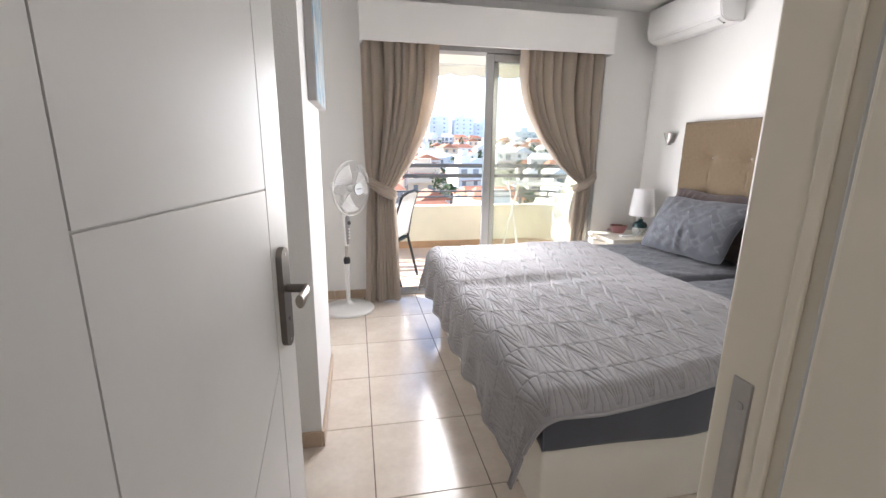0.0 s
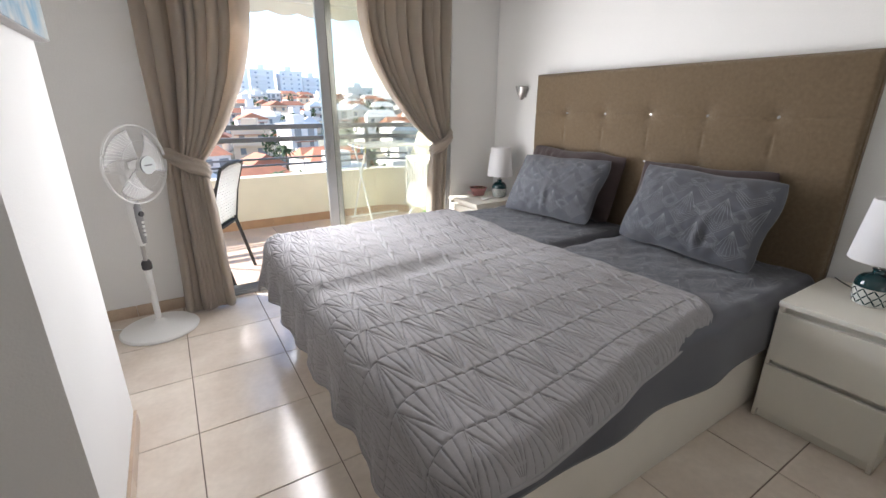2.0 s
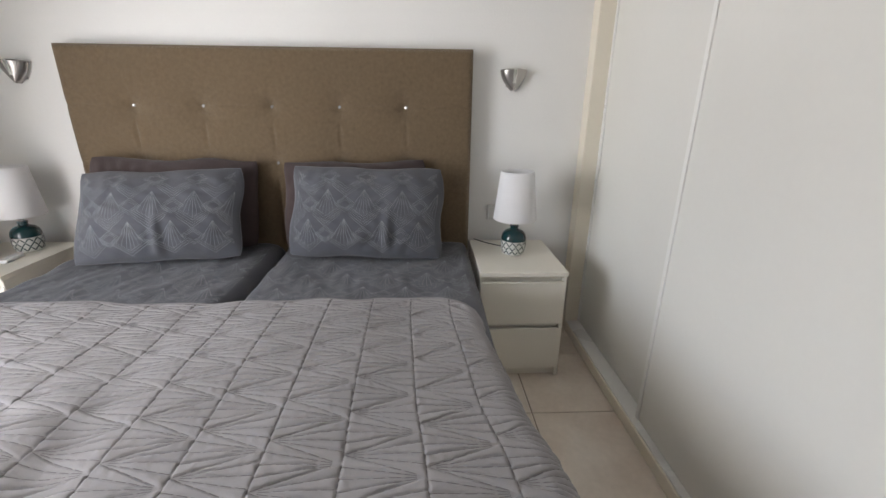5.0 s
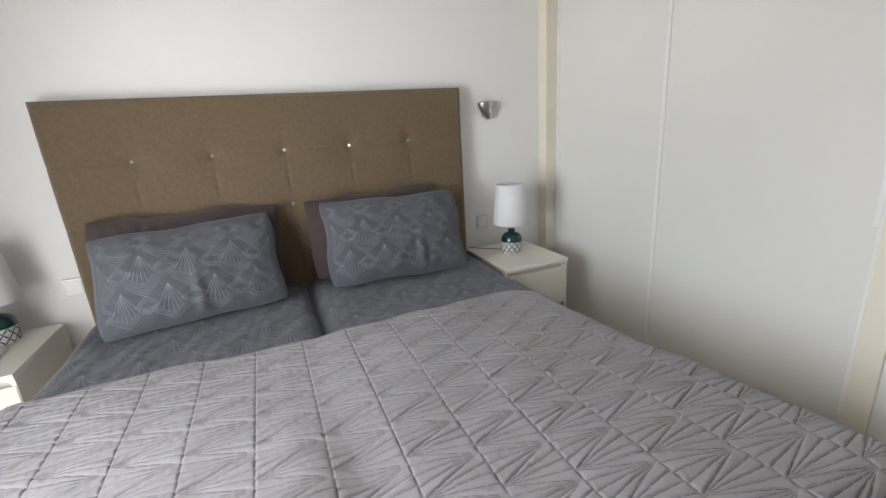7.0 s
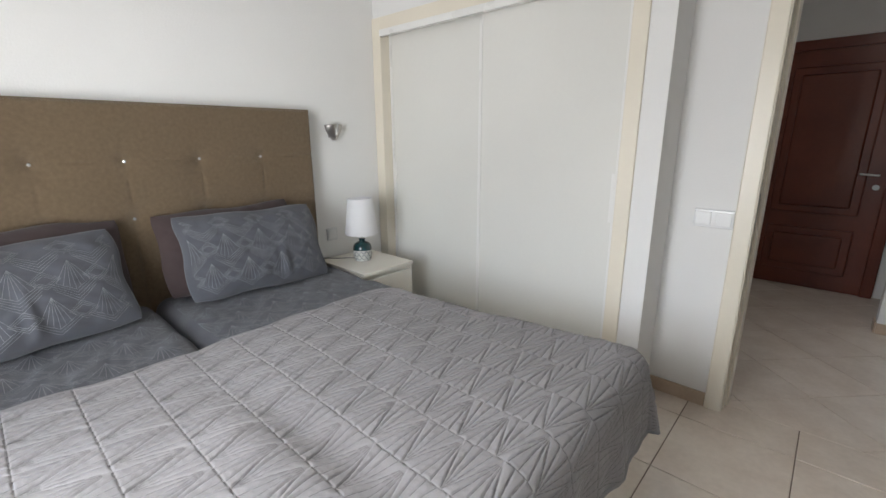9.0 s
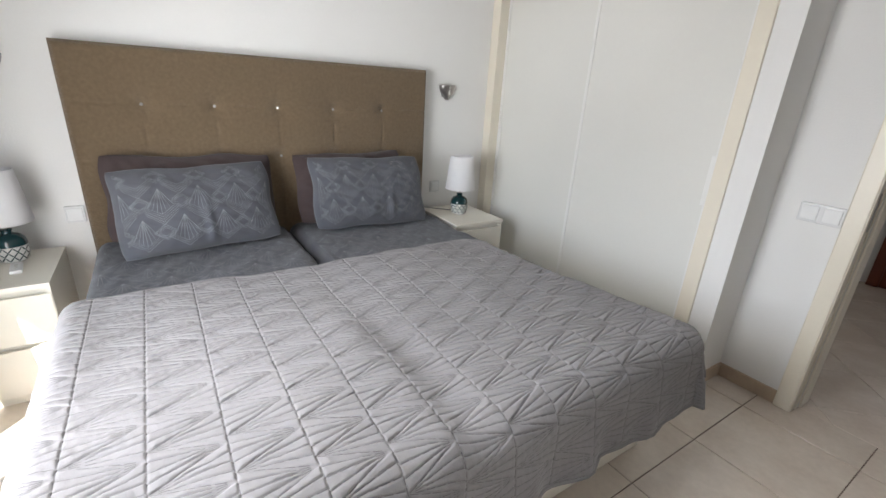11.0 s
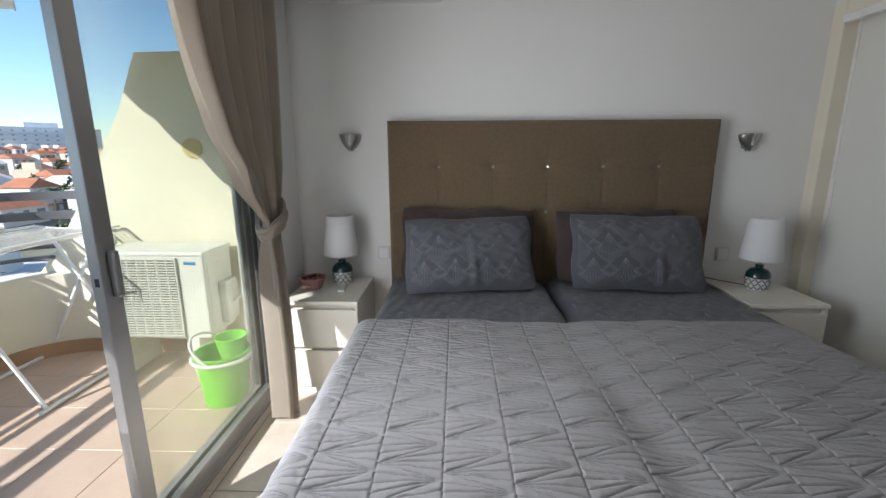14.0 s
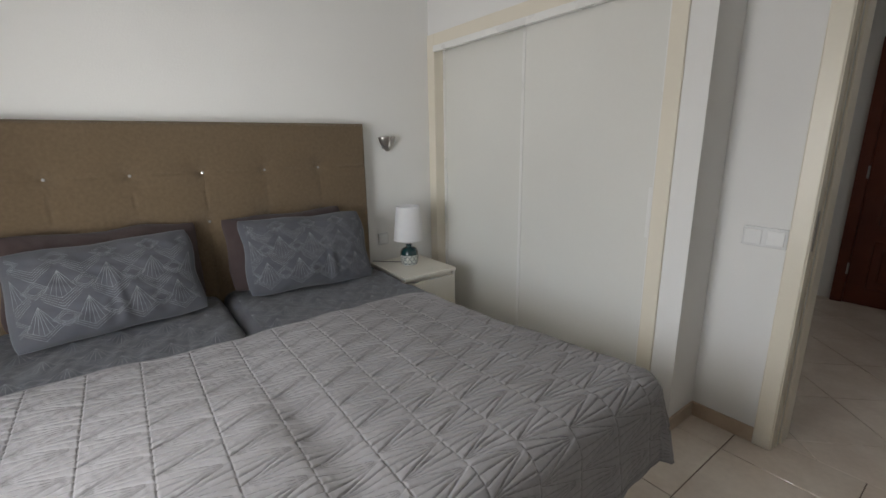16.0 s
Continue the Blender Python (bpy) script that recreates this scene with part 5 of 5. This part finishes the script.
sk3 = empty("baseboard_hall", pose(0, 0, 0), label="low tile skirting in the hall", category="skirting", kind="structure")
part("skirting_tile", box(-2.0, -1.27, 0, -0.17, -1.258, SK, 0.002, 1), M_SKIRT, sk3)
part("skirting_tile", box(-0.17, -1.40, 0, -0.158, -1.27, SK, 0.002, 1), M_SKIRT, sk3)
ed = empty("door_3", pose(0, 0, 0), label="dark red mahogany entrance door with raised panels, closed", category="door", kind="structure")
DY = -2.19
part("leaf", box(-0.10, DY, 0.005, 0.74, DY + 0.04, 2.03, 0.003), M_WOOD, ed)
for x0, x1 in ((-0.18, -0.10), (0.74, 0.82)):
    part("casing", box(x0, DY, 0, x1, DY + 0.055, 2.11, 0.006), M_WOOD, ed)
part("casing", box(-0.18, DY, 2.03, 0.82, DY + 0.054, 2.11, 0.006), M_WOOD, ed)
for x0, z0, x1, z1 in ((0.02, 0.15, 0.62, 0.55), (0.02, 0.68, 0.62, 1.90)):
    pb = part("panel", box(x0, DY + 0.03, z0, x1, DY + 0.05, z1, 0.012, 3), M_WOOD, ed)
    part("raised_field", box(x0 + 0.06, DY + 0.04, z0 + 0.06, x1 - 0.06, DY + 0.062, z1 - 0.06, 0.015, 3), M_WOOD, pb)
part("handle", tube([(-0.045, DY + 0.04, 1.03), (-0.045, DY + 0.085, 1.03), (0.07, DY + 0.085, 1.035)], 0.009, 10), M_STEEL, ed, "brass-toned lever")
part("lock", tube([(-0.045, DY + 0.04, 0.93), (-0.045, DY + 0.06, 0.93)], 0.022, 16), M_STEEL, ed)
for z in (0.3, 1.1, 1.8):
    part("hinge", tube([(0.745, DY + 0.05, z - 0.05), (0.745, DY + 0.05, z + 0.05)], 0.009, 8), M_STEEL, ed)

lamp = empty("ceiling_light", pose(-0.15, -0.60, HZ), label="round white flush ceiling light in the hall", category="ceiling light")
part("rim", lathe([(0.16, -0.02), (0.165, -0.01), (0.165, 0.0)], 32), M_WHITEPL, lamp)
M_GLOW = bpy.data.materials.new("lit_diffuser")
M_GLOW.use_nodes = True
M_GLOW.node_tree.nodes["Principled BSDF"].inputs["Emission Color"].default_value = (1.0, 0.95, 0.88, 1)
M_GLOW.node_tree.nodes["Principled BSDF"].inputs["Emission Strength"].default_value = 5.5
soft(part("diffuser", lathe([(0.02, -0.07), (0.09, -0.06), (0.14, -0.035), (0.155, -0.02)], 32), M_GLOW, lamp, "lit opal diffuser"))


# ---- town beyond the balcony ----
GZ = -13.0
def ground_z(x, y):
    """Slope of the hillside opposite."""
    return GZ + 17.5 * np.clip((y - 45) / 285.0, 0, 1) ** 1.05 + 1.2 * nz(x, y, 0.03, 1)
co, q = grid_mesh(90, 90, lambda u, v: ((u - 0.5) * 2400, -60 + v * 1800, ground_z((u - 0.5) * 2400, -60 + v * 1800)))
me = bpy.data.meshes.new("ground")
me.from_pydata(co.tolist(), [], q.tolist())
me.materials.append(mat("dry_ground", (0.33, 0.29, 0.22), 0.95, var=0.15, scale=0.08, grain=1.5, color2=(0.16, 0.17, 0.09), bump=0.2))
tagged(new("ground", me), "dry hillside ground under the town", "ground", kind="structure")
M_HOUSE = mat("whitewashed_house", (0.72, 0.67, 0.61), 0.85, var=0.05, scale=0.3, grain=4, bump=0.05, per_object=0.10)
M_OCHRE = mat("ochre_house", (0.66, 0.52, 0.38), 0.85, var=0.05, scale=0.3, grain=4, bump=0.05)
M_ROOF = mat("terracotta_roof", (0.50, 0.19, 0.09), 0.85, var=0.12, scale=0.6, grain=6, bump=0.2, per_object=0.2)
M_WIN = mat("dark_window", (0.20, 0.21, 0.22), 0.15, var=0.1)
# distance haze put into the bluish wall colour of the far blocks
M_FAR_HAZE = mat("hazed_white_render", (0.74, 0.75, 0.77), 0.85, var=0.05, scale=0.2, grain=3, bump=0.05, per_object=0.12)
# far panes lightened and blued in place of reflected sky
M_FWIN_SKY = mat("sky_tinted_far_window", (0.33, 0.38, 0.44), 0.3, var=0.1)
M_LEAF = mat("town_foliage", (0.075, 0.11, 0.03), 0.8, var=0.2, scale=1.5, grain=12, bump=0.3, color2=(0.04, 0.07, 0.02), per_object=0.3)
M_TRUNK = mat("palm_trunk", (0.18, 0.13, 0.08), 0.9, var=0.2, scale=3)
R = random.Random(11)


def roof_bm(x0, y0, x1, y1, z, h, ov=0.35):
    bm = bmesh.new()
    a = [bm.verts.new(p) for p in ((x0 - ov, y0 - ov, z), (x1 + ov, y0 - ov, z), (x1 + ov, y1 + ov, z), (x0 - ov, y1 + ov, z))]
    long_x = x1 - x0 > y1 - y0
    r = [bm.verts.new(p) for p in (((x0 + 1, (y0 + y1) / 2, z + h), (x1 - 1, (y0 + y1) / 2, z + h)) if long_x else (((x0 + x1) / 2, y0 + 1, z + h), ((x0 + x1) / 2, y1 - 1, z + h)))]
    if long_x:
        fs = ((a[0], a[1], r[1], r[0]), (a[1], a[2], r[1]), (a[2], a[3], r[0], r[1]), (a[3], a[0], r[0]))
    else:
        fs = ((a[0], a[1], r[0]), (a[1], a[2], r[1], r[0]), (a[2], a[3], r[1]), (a[3], a[0], r[0], r[1]))
    for f in fs:
        bm.faces.new(f)
    bm.faces.new(a[::-1])
    return bm


def house(x, y, w, d, floors, style, turn):
    z = float(ground_z(np.array(x), np.array(y))) - 0.5
    h = 0.5 + floors * 2.8
    t = empty("house", pose(x, y, z, 0, 0, turn), label={"tile": "white rendered house with a terracotta tiled roof", "flat": "white flat-roofed terrace house", "gable": "large white house with a low pitched roof"}[style], category="house", group="houses on the hillside")
    wall_m = M_OCHRE if R.random() < 0.30 else M_HOUSE
    part("wall", box(-w / 2, -d / 2, 0, w / 2, d / 2, h), wall_m, t)
    if style == "flat":
        part("roof_parapet", box(-w / 2 - 0.1, -d / 2 - 0.1, h, w / 2 + 0.1, d / 2 + 0.1, h + 0.6), wall_m, t)
        part("stair_hut", box(-w / 4, -d / 4, h + 0.6, w / 6, d / 4, h + 2.6), wall_m, t)
    else:
        part("roof", roof_bm(-w / 2, -d / 2, w / 2, d / 2, h, 1.7 if style == "tile" else 2.0), M_ROOF if style == "tile" else M_HOUSE, t)
    n = max(2, int(w / 2.6))
    for fl_ in range(floors):
        for i in range(n):
            cx = -w / 2 + (i + 0.5) * w / n
            ww = 0.55 if R.random() < 0.6 else 0.85
            zz = 0.5 + fl_ * 2.8
            part("window", box(cx - ww, -d / 2 - 0.04, zz + (0.9 if ww < 0.7 else 0.1), cx + ww, -d / 2 + 0.05, zz + 2.2), M_WIN, t)
        if R.random() < 0.5:
            part("balcony", box(-w / 2 + 0.3, -d / 2 - 1.1, 0.4 + fl_ * 2.8, w / 2 - 0.3, -d / 2, 0.5 + fl_ * 2.8 + 0.9), wall_m, t)
            part("awning_strip", box(-w / 2 + 0.6, -d / 2 - 1.2, 2.6 + fl_ * 2.8, w / 2 - 0.6, -d / 2 - 0.1, 2.72 + fl_ * 2.8), M_ROOF, t)
    return t


for row in range(20):
    y = 38 + row * 11.5 + max(0, row - 9) * 3.0
    n = 16 + row * 4
    for i in range(n):
        x = (i - n / 2 + 0.5) * 9.6 + R.uniform(-2.5, 2.5) + y * 0.12
        if x - y * 0.12 > 24 + y * 1.05 or y * 0.12 - x > 14 + y * 0.50 or R.random() < 0.47:
            continue
        house(x, y + R.uniform(-3, 3), R.uniform(5.5, 9.5), R.uniform(6, 8), R.choice((1, 1, 2)) if row < 5 else R.choice((1, 2, 2)), R.choice(("tile", "tile", "flat", "gable") if row > 2 else ("flat", "flat", "gable", "tile")), R.uniform(-16, 16))


def block(x, y, w, d, floors, turn=0, lift=0.0):
    z = float(ground_z(np.array(x), np.array(y))) - 1 + lift
    t = empty("apartment_building", pose(x, y, z, 0, 0, turn), label="white multi-storey apartment building with rows of balconies", category="building", group="apartment buildings on the hill")
    h = 1 + floors * 3.0
    part("wall", box(-w / 2, -d / 2, 0, w / 2, d / 2, h), M_FAR_HAZE, t)
    part("roof", box(-w / 2 - 0.3, -d / 2 - 0.3, h, w / 2 + 0.3, d / 2 + 0.3, h + 0.9), M_FAR_HAZE, t)
    part("lift_tower", box(-w / 6, -2, h + 0.9, w / 8, 3, h + 4.2), M_FAR_HAZE, t)
    n = int(w / 5.2)
    for f in range(floors):
        z0 = 1 + f * 3.0
        part("balcony", box(-w / 2 + 0.6, -d / 2 - 1.3, z0 - 0.1, w * 0.18, -d / 2, z0 + 0.95), M_FAR_HAZE, t)
        for i in range(n):
            cx = -w / 2 + (i + 0.5) * w / n
            part("window", box(cx - 0.7, -d / 2 - 0.05, z0 + 0.9, cx + 0.7, -d / 2 + 0.05, z0 + 2.1), M_FWIN_SKY, t)
for x, y, w, fl_, tn in ((-60, 318, 20, 4, 8), (-34, 322, 18, 5, -6), (-12, 326, 16, 4, 10), (6, 322, 17, 5, -5), (26, 330, 15, 4, 14), (44, 326, 15, 5, 4), (62, 330, 15, 5, -8), (80, 334, 16, 5, 6), (97, 338, 14, 4, -4), (135, 345, 22, 2, 5), (170, 340, 24, 2, -6), (300, 288, 62, 5, -38), (345, 250, 40, 3, -50), (-95, 326, 24, 4, 12)):
    block(x, y, w * 0.98, 13, fl_ + 1, tn)


def palm_mesh(seed):
    r = random.Random(seed)
    bm = bmesh.new()
    for k in range(22):
        a, el = r.uniform(0, 6.28), r.uniform(-0.3, 1.1)
        L = r.uniform(1.8, 2.6)
        prev = None
        for s in range(7):
            t = s / 6
            rad = L * t * math.cos(el * (1 - 0.5 * t))
            z = L * t * math.sin(el) - 1.5 * t * t
            wd = 0.34 * math.sin(math.pi * min(0.95, t + 0.08))
            p = Vector((rad * math.cos(a), rad * math.sin(a), z))
            sd2 = Vector((-math.sin(a), math.cos(a), 0)) * wd
            cur = (bm.verts.new(p + sd2 + Vector((0, 0, -0.25 * wd))), bm.verts.new(p), bm.verts.new(p - sd2 + Vector((0, 0, -0.25 * wd))))
            if prev:
                bm.faces.new((prev[0], prev[1], cur[1], cur[0]))
                bm.faces.new((prev[1], prev[2], cur[2], cur[1]))
            prev = cur
    return bm


def tree_mesh(seed, tall):
    r = random.Random(seed)
    bm = bmesh.new()
    for k in range(260):
        v = Vector((r.gauss(0, 1), r.gauss(0, 1), r.gauss(0, 1))).normalized() * r.uniform(0.55, 1.0) ** 0.5
        c = Vector((v.x * 1.7, v.y * 1.7, v.z * (3.2 if tall else 1.4))) * (1 + 0.25 * math.sin(v.x * 5 + seed))
        n = Vector((r.gauss(0, 1), r.gauss(0, 1), r.gauss(0, 1))).normalized()
        s = n.orthogonal().normalized() * r.uniform(0.2, 0.42)
        t = n.cross(s)
        bm.faces.new([bm.verts.new(c + e) for e in (s, t * 0.7, -s, -t * 0.7)])
    return bm


protos = []
for i in range(3):
    t = empty("palm_tree", pose(0, 0, -200), label="palm tree with drooping fronds among the houses", category="tree", group="trees of the town")
    part("trunk", tube([(0, 0, -1), (0.15, 0, 2), (0.1, 0.1, 5.5)], [0.25, 0.2, 0.17], 8), M_TRUNK, t)
    part("crown", palm_mesh(i), M_LEAF, t).location = (0.1, 0.1, 5.5)
    protos.append(t)
for i in range(3):
    tall = i == 2
    t = empty("tree", pose(0, 0, -200), label="tall cypress-like tree among the houses" if tall else "leafy green garden tree among the houses", category="tree", group="trees of the town")
    part("trunk", tube([(0, 0, -1), (0.05, 0, 1.2), (0, 0.1, 3.2)], [0.22, 0.17, 0.08], 8), M_TRUNK, t)
    part("crown", tree_mesh(i + 5, tall), M_LEAF, t).location = (0, 0, 4.2 if tall else 3.2)
    protos.append(t)
first = set()
for i in range(330):
    y = R.uniform(30, 250) if i < 260 else R.uniform(300, 345)
    x = R.uniform(-0.8, 1.1) * (20 + y * 0.90) + y * 0.16
    k = R.randrange(6)
    m = pose(x, y, float(ground_z(np.array(x), np.array(y))), 0, 0, R.uniform(0, 360))
    if k not in first:
        first.add(k)
        protos[k].matrix_world = m
    else:
        copy_thing(protos[k], m)


# ---- floor tiles ----
def tile_bm(poly, top, depth=0.008, ch=0.0015):
    bm = bmesh.new()
    cx, cy = sum(p[0] for p in poly) / len(poly), sum(p[1] for p in poly) / len(poly)
    def ring(z, inset):
        return [bm.verts.new((x - (x - cx) * inset, y - (y - cy) * inset, z)) for x, y in poly]
    r0, r1, r2 = ring(top - depth, 0), ring(top - ch, 0), ring(top, ch / 0.2)
    bm.faces.new(r2)
    for a, c in ((r0, r1), (r1, r2)):
        for i in range(len(poly)):
            j = (i + 1) % len(poly)
            bm.faces.new((a[i], a[j], c[j], c[i]))
    return bm


def clip(poly, ax, val, keep_less):
    out = []
    for i, p in enumerate(poly):
        q = poly[(i + 1) % len(poly)]
        ip, iq = (p[ax] <= val) == keep_less, (q[ax] <= val) == keep_less
        if ip:
            out.append(p)
        if ip != iq:
            t = (val - p[ax]) / (q[ax] - p[ax])
            out.append((p[0] + (q[0] - p[0]) * t, p[1] + (q[1] - p[1]) * t))
    return out


def tiles(floor, x0, y0, x1, y1, ox, oy, pitch, gap, top, m, turn=0.0):
    ca, sa = math.cos(turn), math.sin(turn)
    n = int(8 / pitch)
    for i in range(-n, n):
        for j in range(-n, n):
            a, c = ox + i * pitch + gap / 2, oy + j * pitch + gap / 2
            s = pitch - gap
            poly = [(ox + (px - ox) * ca - (py - oy) * sa, oy + (px - ox) * sa + (py - oy) * ca) for px, py in ((a, c), (a + s, c), (a + s, c + s), (a, c + s))]
            for ax, v, less in ((0, x0, False), (0, x1, True), (1, y0, False), (1, y1, True)):
                poly = clip(poly, ax, v, less) if len(poly) > 2 else []
            if len(poly) > 2 and max(p[0] for p in poly) - min(p[0] for p in poly) > 0.02 and max(p[1] for p in poly) - min(p[1] for p in poly) > 0.02:
                part("tile", tile_bm(poly, top), m, floor)


floor = structure("floor", box(XW - 0.1, 0.0, -0.2, XE, YF, -0.004), M_GROUT, "cream marbled ceramic floor tiles with thin brown joints", "floor")
tiles(floor, XW, 0.40, XE, YF - 0.001, 0.592, 2.004, 0.4525, 0.004, 0.0, M_TILE)
hall_floor = structure("floor_hall", box(-2.0, -2.2, -0.2, 1.3, 0.0, -0.004), M_GROUT, "beige hall tiles laid diagonally", "floor")
tiles(hall_floor, -1.4, -2.2, 1.26, 0.398, 0.394, 0.305, 0.40, 0.004, 0.0, M_TILE, radians(45))
bal_floor = empty("balcony_floor", pose(0, 0, 0), label="beige terrace tiles with fine joints", category="floor", kind="structure")
tiles(bal_floor, BXL, 4.0, BXR, BYP, 1.40, 4.02, 0.33, 0.003, -0.006, M_BALT)
